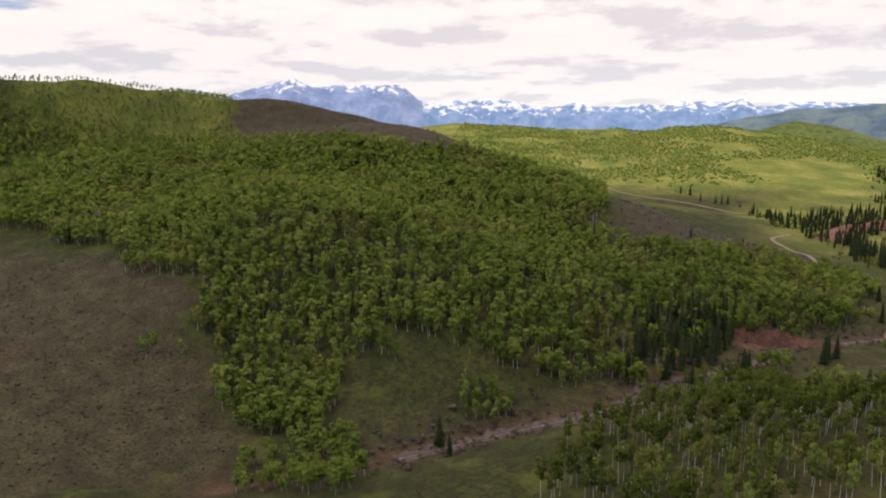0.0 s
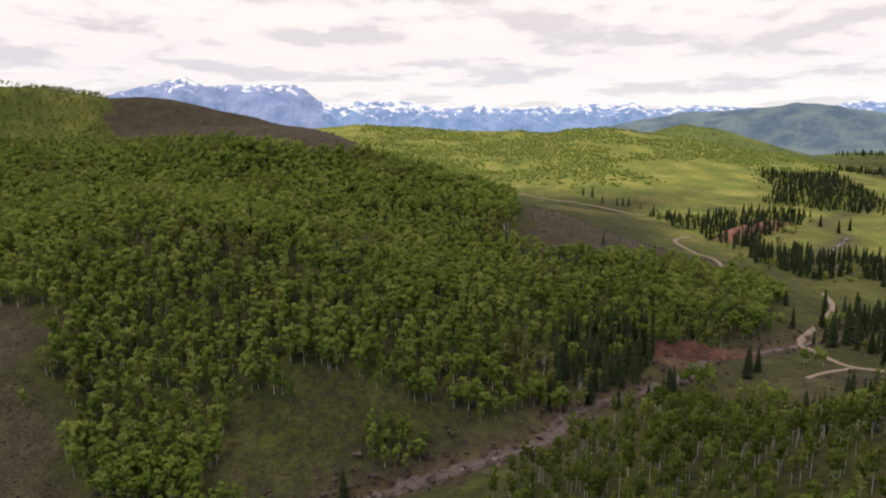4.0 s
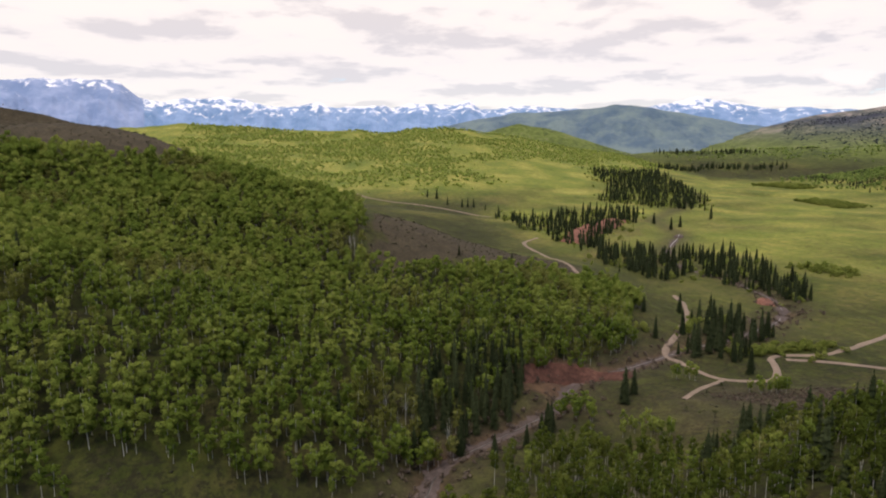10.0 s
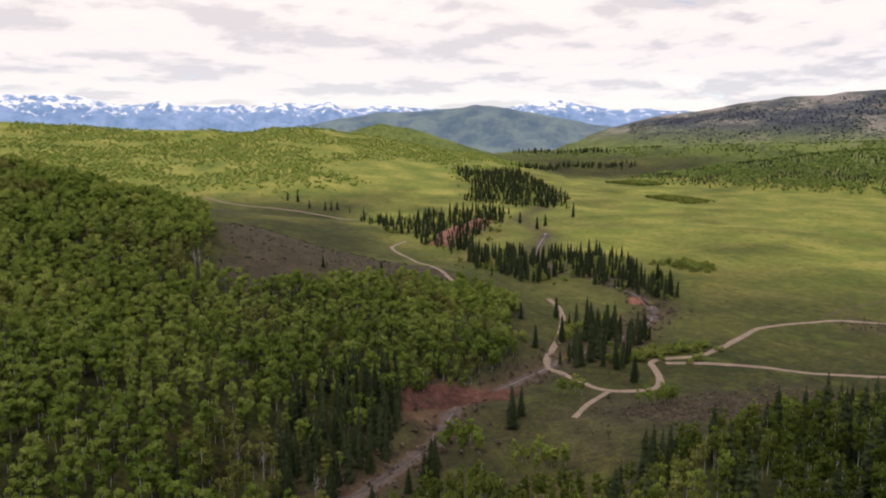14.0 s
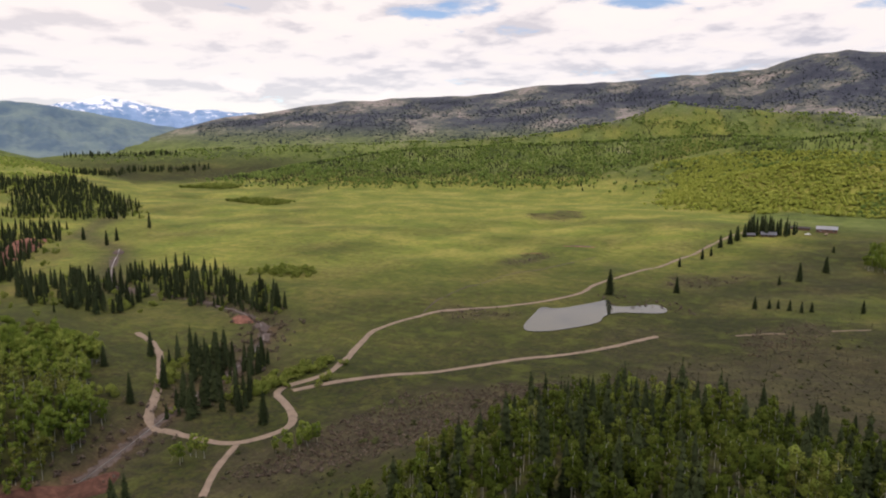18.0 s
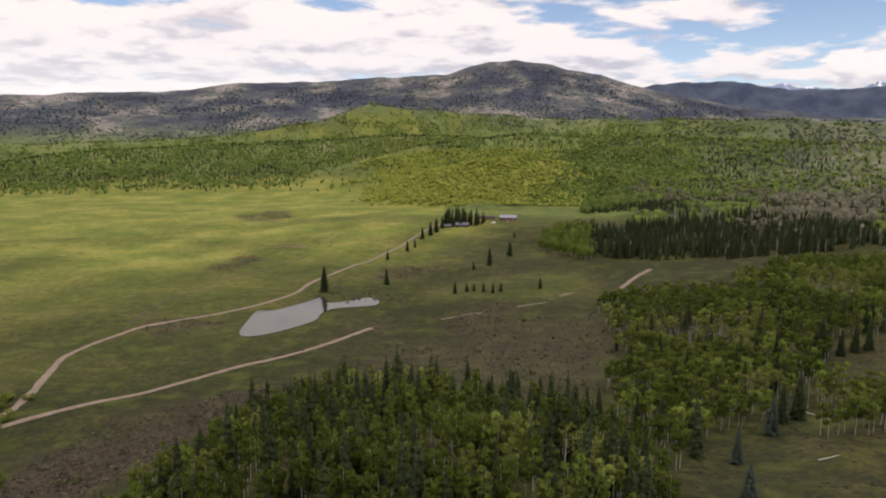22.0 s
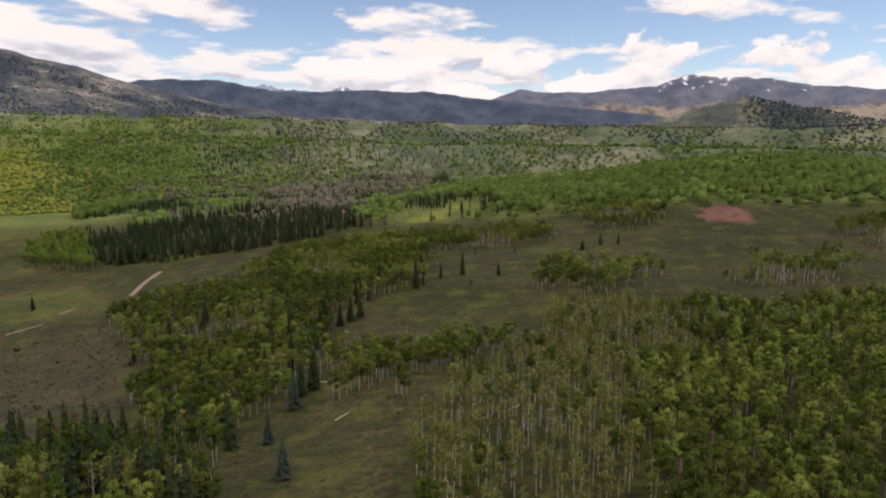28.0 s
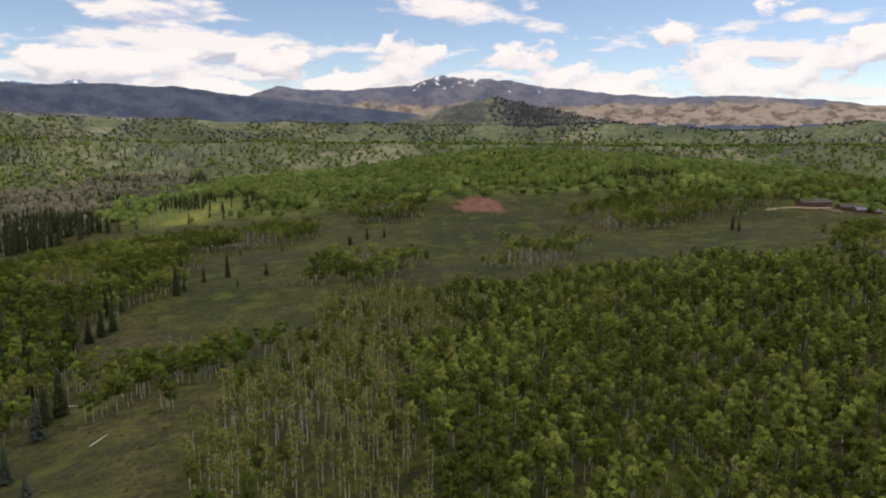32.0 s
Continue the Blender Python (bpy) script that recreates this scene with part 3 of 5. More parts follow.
def cover(x, y):
    """What grows where: brush, rich grass with its painted sun, red earth, distant woods and their haze."""
    r = np.hypot(x, y)
    b = np.degrees(np.arctan2(-x, y))
    # The near meadow is held darker here, in place of cloud shade.
    lush_lit = np.maximum(gentle(x, y, LUSH, 55) * (0.74 + 0.26 * wobble(x, y, 140, 4.9)) * (0.24 + 0.76 * smooth(y - 0.9 * x, 580, 960)), 0.9 * gentle(x, y, SUNLIT_FIELD, 18))
    hill_green = smooth(ridge_height("green", x, y), 8, 30) * (1 - smooth(np.hypot(x - 113, y + 28), 2100, 2250)) * (b > 58)
    lush_lit = np.maximum(lush_lit, hill_green)
    lush_lit = np.maximum(lush_lit, 0.4 * gentle(x, y, HILL_TOP, 25))
    lush_lit = np.maximum(lush_lit, 0.22 * smooth(wobble(x, y, 170, 0.9), 0.1, 0.8) * smooth(r, 300, 500) * (b > -10))
    lush_lit = np.maximum(lush_lit, gentle(x, y, TAN_FIELD, 40))
    brush = np.maximum.reduce([soft(x, y, SAGE_TOP), soft(x, y, SAGE_SPUR), 0.85 * soft(x, y, MEADOW_WEST), 0.6 * gentle(x, y, SAGE_NORTH, 15), 0.8 * gentle(x, y, WILLOW_SLOPE, 12)] + [0.55 * gentle(x, y, o, 9) for o in BROWN_PATCHES])
    d = line_distance(x, y, RIVER)
    brush = np.maximum(brush, 0.7 * np.exp(-(d / 16) ** 2) * (r > 60))
    brush = np.maximum(brush, 0.25 * smooth(wobble(x, y, 120, 7.7), 0.0, 0.9) * ((b < 20) | (r < 230)) * (r < 900))
    red = np.maximum.reduce([0.5 * soft(x, y, BANK, 4), 0.2 * soft(x, y, RED_CLIFF, 10), soft(x, y, RED_PATCH, 6), 0.4 * np.exp(-(d / 5) ** 2) * (r < 420)])
    wood = np.maximum.reduce([smooth(ridge_height(n, x, y), 15, 45) for n in ("mesa", "knob", "knoll", "woodband", "shoulder")] + [smooth(ridge_height("band", x, y), 25, 70)])
    wood = np.maximum(wood, 0.9 * np.maximum(smooth(r, 780, 900) * (b < 9), smooth(r, 640, 720) * (b < -24)) * (b > -110) * (1 - gentle(x, y, SUNLIT_FIELD, 40))) * (1 - hill_green)
    grass_crest = 0.8 * smooth(ridge_height("shoulder", x, y), 30, 60) * smooth(b + 2 * wobble(x, y, 110, 0.6), 7, 14) * (1 - smooth(b, 25, 33)) + 0.7 * smooth(ridge_height("band", x, y), 60, 120) * smooth(wobble(x, y, 190, 5.5), -0.5, 0.1) * smooth(b, 2, 9) * (1 - smooth(b, 27, 38)) * smooth(ridge_height("band", x, y) - ridge_height("mesa", x, y), -5, 15) * (1 - smooth(r, 2250, 2400))
    foot = smooth(r, 860, 960) * (1 - smooth(r, 1500, 1700)) * smooth(b, 2, 6) * (1 - smooth(b, 40, 52))
    lush_lit = np.maximum(lush_lit, 0.85 * foot)
    in_grove = smooth(ridge_height("grove", x, y), 0, 8) * (ridge_height("grove", x, y) > np.maximum(ridge_height("shoulder", x, y), ridge_height("band", x, y)))
    wood = wood * (1 - in_grove)
    lush_lit = np.maximum(lush_lit, in_grove)
    lush_lit = np.maximum(lush_lit * (1 - wood), np.clip(grass_crest, 0, 1) * (1 - smooth(ridge_height("mesa", x, y), 120, 220)))
    wood = wood * (1 - np.clip(grass_crest, 0, 1))
    # How much of the painted haze colour the far woods take.
    far_haze = np.maximum.reduce([0.5 * smooth(-b, 6, 20) * smooth(r, 1000, 1500), smooth(ridge_height("mesa", x, y), 50, 170), 0.85 * smooth(ridge_height("knob", x, y), 60, 140)])
    return brush * (1 - wood), lush_lit, red, wood, far_haze


def ground():
    bear = np.radians(np.concatenate([np.arange(-98, 148, 0.36), np.arange(150, 260, 5.0)]))
    rad = np.concatenate([np.array([0.5, 8, 16, 26, 38, 52]), 64 * np.power(4800 / 64, np.linspace(0, 1, 215))])
    R, B = np.meshgrid(rad, bear, indexing="ij")
    X, Y = -np.sin(B) * R, np.cos(B) * R
    Z = height(X, Y)
    Z = np.where(R > 3300, Z - (R - 3300) * 0.06, Z)
    me = raw_mesh("ground", np.stack([X, Y, Z], -1).reshape(-1, 3), grid_faces(*R.shape, wrap=True), [GROUND], smooth_faces=True)
    for key, values in zip(("sage", "lush_lit", "red", "wood", "far_haze"), cover(X, Y)):
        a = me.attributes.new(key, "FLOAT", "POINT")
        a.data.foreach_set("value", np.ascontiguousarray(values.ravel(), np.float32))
    return tagged(new("ground", me), "rolling valley ground of green meadow grass and brown sagebrush", "ground", kind="structure")


ground()


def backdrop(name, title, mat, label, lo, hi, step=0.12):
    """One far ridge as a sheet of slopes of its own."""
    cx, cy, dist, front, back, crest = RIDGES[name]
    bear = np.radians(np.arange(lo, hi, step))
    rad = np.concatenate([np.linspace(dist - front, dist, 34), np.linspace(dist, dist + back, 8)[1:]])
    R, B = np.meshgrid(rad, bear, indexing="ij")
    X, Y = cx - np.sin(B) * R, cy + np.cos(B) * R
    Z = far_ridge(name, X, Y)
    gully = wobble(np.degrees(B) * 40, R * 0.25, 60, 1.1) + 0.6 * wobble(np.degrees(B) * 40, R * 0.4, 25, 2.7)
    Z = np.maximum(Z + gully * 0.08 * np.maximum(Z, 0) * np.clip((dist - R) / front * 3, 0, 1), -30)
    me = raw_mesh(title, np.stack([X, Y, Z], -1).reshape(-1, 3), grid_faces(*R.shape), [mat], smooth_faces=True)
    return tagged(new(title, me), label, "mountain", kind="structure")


# The blue in these rock and slope colours is painted haze.
backdrop("snow", "mountain_range", mountain_material("snowy rock with blue haze in its colour", (0.22, 0.315, 0.47), (0.135, 0.225, 0.36), 236), "distant mountain chain coloured haze-blue, white with snow along its crest", 34, 101.4)
backdrop("snow", "mountain_massif", mountain_material("hazed rock with snow streaks", (0.26, 0.32, 0.46), (0.17, 0.235, 0.37), 372), "distant rock massif coloured haze-blue, with streaks of snow", 101.28, 124)
backdrop("blue", "far_hill", mountain_material("wooded slope with blue haze in its colour", (0.14, 0.185, 0.18), (0.075, 0.115, 0.15), 0, False), "long wooded hill beyond the valley, coloured with blue haze", 46, 86)
backdrop("dark", "far_ridge", mountain_material("dark wooded slope hazed blue", (0.062, 0.076, 0.100), (0.034, 0.046, 0.072), 0, False), "dark wooded ridge along the skyline", -96, 5, 0.2)
backdrop("tips", "snowy_peaks", mountain_material("hazed rock tips with snow", (0.20, 0.25, 0.33), (0.12, 0.17, 0.25), 378), "small peaks coloured haze-blue, with snow caps", -34, -11)
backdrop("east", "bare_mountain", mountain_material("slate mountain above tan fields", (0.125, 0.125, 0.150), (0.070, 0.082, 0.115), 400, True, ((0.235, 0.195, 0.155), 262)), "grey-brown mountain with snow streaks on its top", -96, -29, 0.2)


def ribbon(name, line, width, mat, label, category, lift=0.2, edge=0.16, step=2.0):
    """A strip laid along a rounded line over the ground, with an uneven edge."""
    pts = np.array(line, float)
    for _ in range(3):
        q = np.empty((2 * len(pts) - 2, 2))
        q[0::2], q[1::2] = 0.75 * pts[:-1] + 0.25 * pts[1:], 0.25 * pts[:-1] + 0.75 * pts[1:]
        pts = np.concatenate([pts[:1], q, pts[-1:]])
    s = np.concatenate([[0], np.cumsum(np.hypot(*np.diff(pts, axis=0).T))])
    n = max(3, int(s[-1] / step))
    u = np.linspace(0, s[-1], n)
    p = np.stack([np.interp(u, s, pts[:, 0]), np.interp(u, s, pts[:, 1])], -1)
    t = np.gradient(p, axis=0)
    t /= np.linalg.norm(t, axis=1)[:, None]
    side = np.stack([-t[:, 1], t[:, 0]], -1)
    rows = []
    for k in np.linspace(-1, 1, 5):
        w = width / 2 * (k + (edge * wobble(u, u * 0 + k * 9, 7, 2.0) if abs(k) == 1 else 0))
        q = p + side * np.asarray(w).reshape(-1, 1)
        z = height(q[:, 0], q[:, 1]) + lift - (0.25 if abs(k) == 1 else 0)
        rows.append(np.column_stack([q, z]))
    z0 = np.max([r[:, 2] for r in rows[1:4]], axis=0)
    for r in rows[1:4]:
        r[:, 2] = 0.5 * r[:, 2] + 0.5 * z0 + 0.1
    me = raw_mesh(name, np.concatenate(rows), grid_faces(5, n), [mat], smooth_faces=True)
    return tagged(new(name, me), label, category, kind="structure")


def pond():
    outline = [(-178, 353), (-188, 398), (-191, 412), (-180, 411), (-173, 425), (-165, 443), (-161, 458), (-152, 435), (-137, 448), (-131, 459), (-120, 452), (-117, 437), (-131, 430), (-145, 424), (-148, 408), (-144, 396), (-153, 375), (-164, 358)]
    pts = np.array(outline, float)
    for _ in range(2):
        nxt = np.roll(pts, -1, 0)
        q = np.empty((2 * len(pts), 2))
        q[0::2], q[1::2] = 0.75 * pts + 0.25 * nxt, 0.25 * pts + 0.75 * nxt
        pts = q
    z = POND_Z
    bm = bmesh.new()
    bm.faces.new([bm.verts.new((x, y, z)) for x, y in pts])
    low = [bm.verts.new((x, y, z - 0.8)) for x, y in pts]
    top = list(bm.verts)[: len(pts)]
    for i in range(len(pts)):
        bm.faces.new((top[i], low[i], low[(i + 1) % len(pts)], top[(i + 1) % len(pts)]))
    bmesh.ops.recalc_face_normals(bm, faces=bm.faces)
    me = bpy.data.meshes.new("pond")
    bm.to_mesh(me)
    me.materials.append(WATER)
    return tagged(new("pond", me), "still pond mirroring the pale cloudy sky", "pond", kind="structure")


pond()
ribbon("creek_bed", RIVER[1:16], 9.0, GRAVEL, "brown gravelly bed of the creek", "creek bed", 0.0, 0.5)
ribbon("river", RIVER[1:16], 1.1, WHITE_WATER, "narrow creek running through a bushy gully", "water", 0.25, 0.8)
ribbon("road_1", [(-345, 224), (-313, 216), (-260, 178), (-243, 160), (-228, 153), (-204, 155), (-191, 160), (-186, 172), (-188, 186), (-204, 198), (-219, 204), (-222, 214), (-217, 229), (-218, 246), (-236, 280), (-251, 313), (-247, 352), (-208, 407), (-196, 425), (-184, 460), (-187, 499), (-174, 547), (-157, 634), (-145, 713), (-130, 806)], 3.7, ROAD, "pale dirt road winding through the valley meadow", "road")
ribbon("road_2", [(-216, 212), (-211, 222), (-195, 246), (-171, 277), (-143, 312), (-124, 347), (-106, 378)], 3.7, ROAD, "pale dirt track climbing along the slope", "road")
ribbon("road_3", [(-380, 170), (-430, 178), (-500, 187), (-545, 184), (-590, 194), (-622, 222)], 4.0, ROAD, "pale dirt road beside the creek", "road")
ribbon("road_4", [(-191, 160), (-182, 145), (-165, 125)], 2.6, ROAD, "faint dirt track on the grass", "road")
ribbon("road_5", [(40, 470), (48, 495), (59, 528), (70, 550)], 4.0, ROAD, "short pale stretch of dirt track", "road")
ribbon("road_6", [(-797, 220), (-883, 172), (-940, 121), (-985, 80), (-1040, 57)], 5.0, ROAD, "pale road at the foot of the green hill", "road", 0.6)
ribbon("bare_ground_1", [(-277, 648), (-262, 655), (-247, 657)], 5.0, RED_EARTH, "bare brown earth round a little stock pool", "bare ground", 0.1, 0.5)
ribbon("stock_pool", [(-271, 653), (-262, 657), (-252, 659)], 2.2, WATER, "little pale stock pool on the meadow", "pool", 0.35, 0.3)
ribbon("bare_ground_2", [(-300, 590), (-288, 596), (-278, 600)], 4.0, RED_EARTH, "bare brown earth on the meadow", "bare ground", 0.1, 0.6)
ribbon("track", [(-92, -196), (-80, -205), (-66, -222), (-40, -250)], 1.0, SHADED_EARTH, "faint red dirt track over the sagebrush", "track", 0.1, 0.5)
ribbon("road_7", [(-228, 620), (-238, 560), (-262, 480), (-262, 410), (-246, 356)], 1.2, GRAVEL, "faint dark wheel track curving over the meadow", "road", 0.05)


ribbon("road_8", [(478, 551), (500, 549), (527, 542)], 2.4, ROAD, "short pale stretch of track between the aspens", "road", 0.5)
ribbon("bare_ground_3", [(606, 170), (624, 150), (638, 120)], 6.0, ROAD, "worn pale dirt yard in front of the lodge", "bare ground", 0.0, 0.9)
ribbon("road_9", [(-70, 402), (-58, 409), (-46, 414)], 1.4, ROAD, "short worn stretch of a faint track on the slope", "road", 0.1, 0.7)
ribbon("road_10", [(-26, 428), (-18, 433), (-8, 441)], 1.6, ROAD, "short worn stretch of a faint track on the slope", "road", 0.1, 0.7)
ribbon("road_11", [(0, 460), (4, 464), (10, 468)], 1.8, ROAD, "short worn stretch of a faint track on the slope", "road", 0.1, 0.7)



# ---- trees ----
def part(name, mesh, parent, label=""):
    ob = new(name, mesh)
    ob.parent = parent
    return tagged(ob, label)


RNG = np.random.default_rng(7)


def unit(v):
    return v / np.maximum(np.linalg.norm(v, axis=-1, keepdims=True), 1e-9)


def crown_normals(co, mids, low, width, share=0.24):
    """Leaves take the light partly as their bough's round outside does, partly as the whole crown does."""
    heart = np.array([0, 0, low + (1 - low) * 0.35])
    dome = unit((co - heart) * (1 / width, 1 / width, 1.6 / (1 - low)) + (0, 0, 0.5))
    return unit(share * unit(co - mids) + (1 - share) * dome)


def leaf_cards(centres, size, rng, mids, loose=0.45):
    """Small bent leaf sprays, each four-cornered, lying loosely round their boughs."""
    n = len(centres)
    out = unit(unit(centres - mids) + loose * rng.normal(size=(n, 3)) * 0.6)
    a = unit(np.cross(out, rng.normal(size=(n, 3))))
    b = np.cross(out, a)
    s = size * rng.uniform(0.65, 1.3, (n, 1))
    c = out * s * 0.3
    co = np.stack([centres + a * s - c, centres + b * s * 0.85, centres - a * s - c, centres - b * s * 0.85], 1)
    return co.reshape(-1, 3), np.arange(4 * n).reshape(-1, 4)


CORNERS = np.array([(x, y, z) for x in (-1, 1) for y in (-1, 1) for z in (-1, 1)]) / math.sqrt(3)
SIDES = np.array([(0, 1, 3, 2), (4, 6, 7, 5), (0, 4, 5, 1), (2, 3, 7, 6), (0, 2, 6, 4), (1, 5, 7, 3)])


def clumps(mids, sizes, rng, squash=0.9):
    """Rounded uneven clumps of leaves, turned at random."""
    n = len(mids)
    turn, _ = np.linalg.qr(rng.normal(size=(n, 3, 3)))
    turn = turn * np.sign(np.linalg.det(turn))[:, None, None]
    co = np.einsum("kj,nij->nki", CORNERS, turn) * np.asarray(sizes).reshape(-1, 1, 1) * rng.uniform(0.82, 1.2, (n, 8, 1)) * (1, 1, squash)
    return (co + mids[:, None]).reshape(-1, 3), (SIDES[None] + 8 * np.arange(n)[:, None, None]).reshape(-1, 4)


def crown_girth(u, a, turn):
    """How far a crown reaches at a height and round it: a lumpy dome, fullest above its middle."""
    lump = 1 + 0.18 * np.sin(2 * a + 5 * u + turn[0]) + 0.12 * np.sin(3 * a - 9 * u + turn[1])
    return np.maximum(np.sin(math.pi * np.clip(u, 0, 0.995) ** 1.25), 0) ** 0.6 * lump


def prism(line, radii, sides):
    """A tapered round stem along a line of points."""
    rows = []
    for p, r in zip(line, radii):
        t = np.arange(sides) * 2 * math.pi / sides
        rows.append(np.column_stack([p[0] + r * np.cos(t), p[1] + r * np.sin(t), np.full(sides, p[2])]))
    f = grid_faces(len(line), sides, wrap=True)
    return np.concatenate(rows), f[:, ::-1]


def join(pieces):
    """Pieces of (points, four-cornered faces, material, normals) as one."""
    co, fa, mi, no, k = [], [], [], [], 0
    for c, f, m, n in pieces:
        co.append(c)
        fa.append(f + k)
        mi.append(np.full(len(f), m))
        no.append(n)
        k += len(c)
    return np.concatenate(co), np.concatenate(fa), np.concatenate(mi), np.concatenate(no)


def stem_piece(line, radii, sides, mat=0):
    """A stem, lit as a round one."""
    co, fa = prism(line, radii, sides)
    mids = np.repeat(np.array(line, float), sides, 0)
    return co, fa, mat, unit(co - mids + (0, 0, 1e-5))


def boughs(lobes, rng, low, width, spread=0.6, full=1.0):
    """Middles and sizes of the leafy boughs of a crown one unit tall."""
    turn = rng.uniform(0, 6, 2)
    u = np.clip((np.arange(lobes) + 0.5) / lobes * 0.76 + 0.12 + rng.normal(0, 0.04, lobes), 0.08, 0.9)
    a = np.arange(lobes) * 2.4 + rng.uniform(0, 6)
    r = spread * width * crown_girth(u, a, turn)
    mids = np.column_stack([r * np.cos(a), r * np.sin(a), low + (1 - low) * u])
    return mids, width * full * 1.38 / lobes ** 0.42 * rng.uniform(0.8, 1.15, lobes)


def aspen(lobes, cards, size, rng, low=0.42, width=0.2, sides=4, limbs=0, full=1.0, stem=1.0, leafless=False):
    """An aspen one unit tall: a pale stem, limbs, and a rounded crown of leaf clumps fringed with sprays."""
    lean = rng.normal(0, 0.014, 2)
    line = [(0, 0, -0.03), (lean[0], lean[1], 0.5), (2 * lean[0], 2 * lean[1], 0.95)]
    pieces = []
    if stem:
        line = line if sides > 3 or leafless else line[:2] + [(1.5 * lean[0], 1.5 * lean[1], 0.75)]
        pieces.append(stem_piece(line, (0.008 * stem, 0.0062 * stem, 0.0025), sides))
    mids, sizes = boughs(lobes, rng, low, width, 0.62, full)
    for k in range(limbs):
        tip = mids[k % lobes]
        z = low * 0.9 + (tip[2] - low) * 0.55
        pieces.append(stem_piece([(lean[0], lean[1], z), tuple(tip * (1.15, 1.15, 1) + (0, 0, 0.03))], (0.005, 0.0015), 3))
    if not leafless:
        co, fa = clumps(mids, sizes, rng)
        pieces.append((co, fa, 1, crown_normals(co, np.repeat(mids, 8, 0), low, width)))
    if cards:
        k = np.arange(cards) % lobes
        d = unit(rng.normal(size=(cards, 3)) + unit(mids[k] * (1, 1, 0)) * 0.6 + (0, 0, 0.35))
        at = mids[k] + d * sizes[k][:, None] * rng.uniform(0.75, 1.12, (cards, 1))
        co, fa = leaf_cards(at, size, rng, mids[k])
        pieces.append((co, fa, 1, crown_normals(co, np.repeat(mids[k], 4, 0), low, width)))
    return pieces


def bush(lobes, cards, size, rng, width=0.55):
    """A low bush of leaf clumps from the ground up."""
    mids, sizes = boughs(lobes, rng, -0.1, width, 0.6)
    co, fa = clumps(mids, sizes * 0.85, rng)
    pieces = [(co, fa, 0, crown_normals(co, np.repeat(mids, 8, 0), -0.1, width))]
    k = np.arange(cards) % lobes
    at = mids[k] + unit(rng.normal(size=(cards, 3)) + (0, 0, 0.5)) * sizes[k][:, None]
    co, fa = leaf_cards(at, size, rng, mids[k], 0.7)
    pieces.append((co, fa, 0, crown_normals(co, np.repeat(mids[k], 4, 0), -0.1, width)))
    return pieces


def spruce(tiers, points, rng, width=0.125, low=0.05, rings=4, sides=5, fill=0.55):
    """Tiers of drooping boughs round a stem, one unit tall; each bough a bent blade."""
    pieces = [stem_piece([(0, 0, -0.03), (0, 0, 0.97)], (0.014, 0.002), 4)]
    co = []
    for k in range(tiers):
        u = k / (tiers - 1)
        z0, r = low + (0.95 - low) * u, width * (1 - u) ** 0.62 + 0.010
        n = max(4, int(points * (1 - 0.5 * u)))
        a0 = rng.uniform(0, 6.28)
        for j in range(n):
            a, rr = a0 + j * 2 * math.pi / n + rng.normal(0, 0.2), r * rng.uniform(0.6, 1.2)
            z = z0 + rng.normal(0, 0.45) * (0.95 - low) / tiers
            w = 0.75 * math.pi * rr / n + 0.006
            d, s = np.array([math.cos(a), math.sin(a), 0]), np.array([-math.sin(a), math.cos(a), 0])
            root = np.array([0, 0, z + 0.05 + 0.02 * rng.random()])
            tip = d * rr + np.array([0, 0, z - 0.3 * rr])
            midp = d * rr * 0.6 + np.array([0, 0, z + 0.01])
            co += [root, midp - s * w - np.array([0, 0, 0.015]), tip, midp + s * w - np.array([0, 0, 0.015])]
    zs = np.linspace(low + 0.02, 0.93, rings)
    core = prism([(0, 0, q) for q in zs], [fill * width * (1 - q) ** 0.7 for q in zs], sides)
    blades = np.array(co)
    for c, f in (core, (blades, np.arange(len(blades)).reshape(-1, 4))):
        out = np.column_stack([c[:, 0], c[:, 1], np.hypot(c[:, 0], c[:, 1]) * 0.75 + 0.01])
        pieces.append((c, f, 1, unit(out)))
    return pieces


def tree_tone(me, values):
    """Each tree's own shade of leaf."""
    a = me.attributes.new("tone", "FLOAT", "POINT")
    a.data.foreach_set("value", np.ascontiguousarray(values, np.float32))


def tree_mesh(name, kind, mats):
    """One tree's piece as a mesh of its own."""
    co, fa, mi, no = join(kind)
    me = raw_mesh(name, co, fa, mats, smooth_faces=True)
    me.normals_split_custom_set_from_vertices(no)
    tree_tone(me, np.full(len(co), 0.5))
    return me


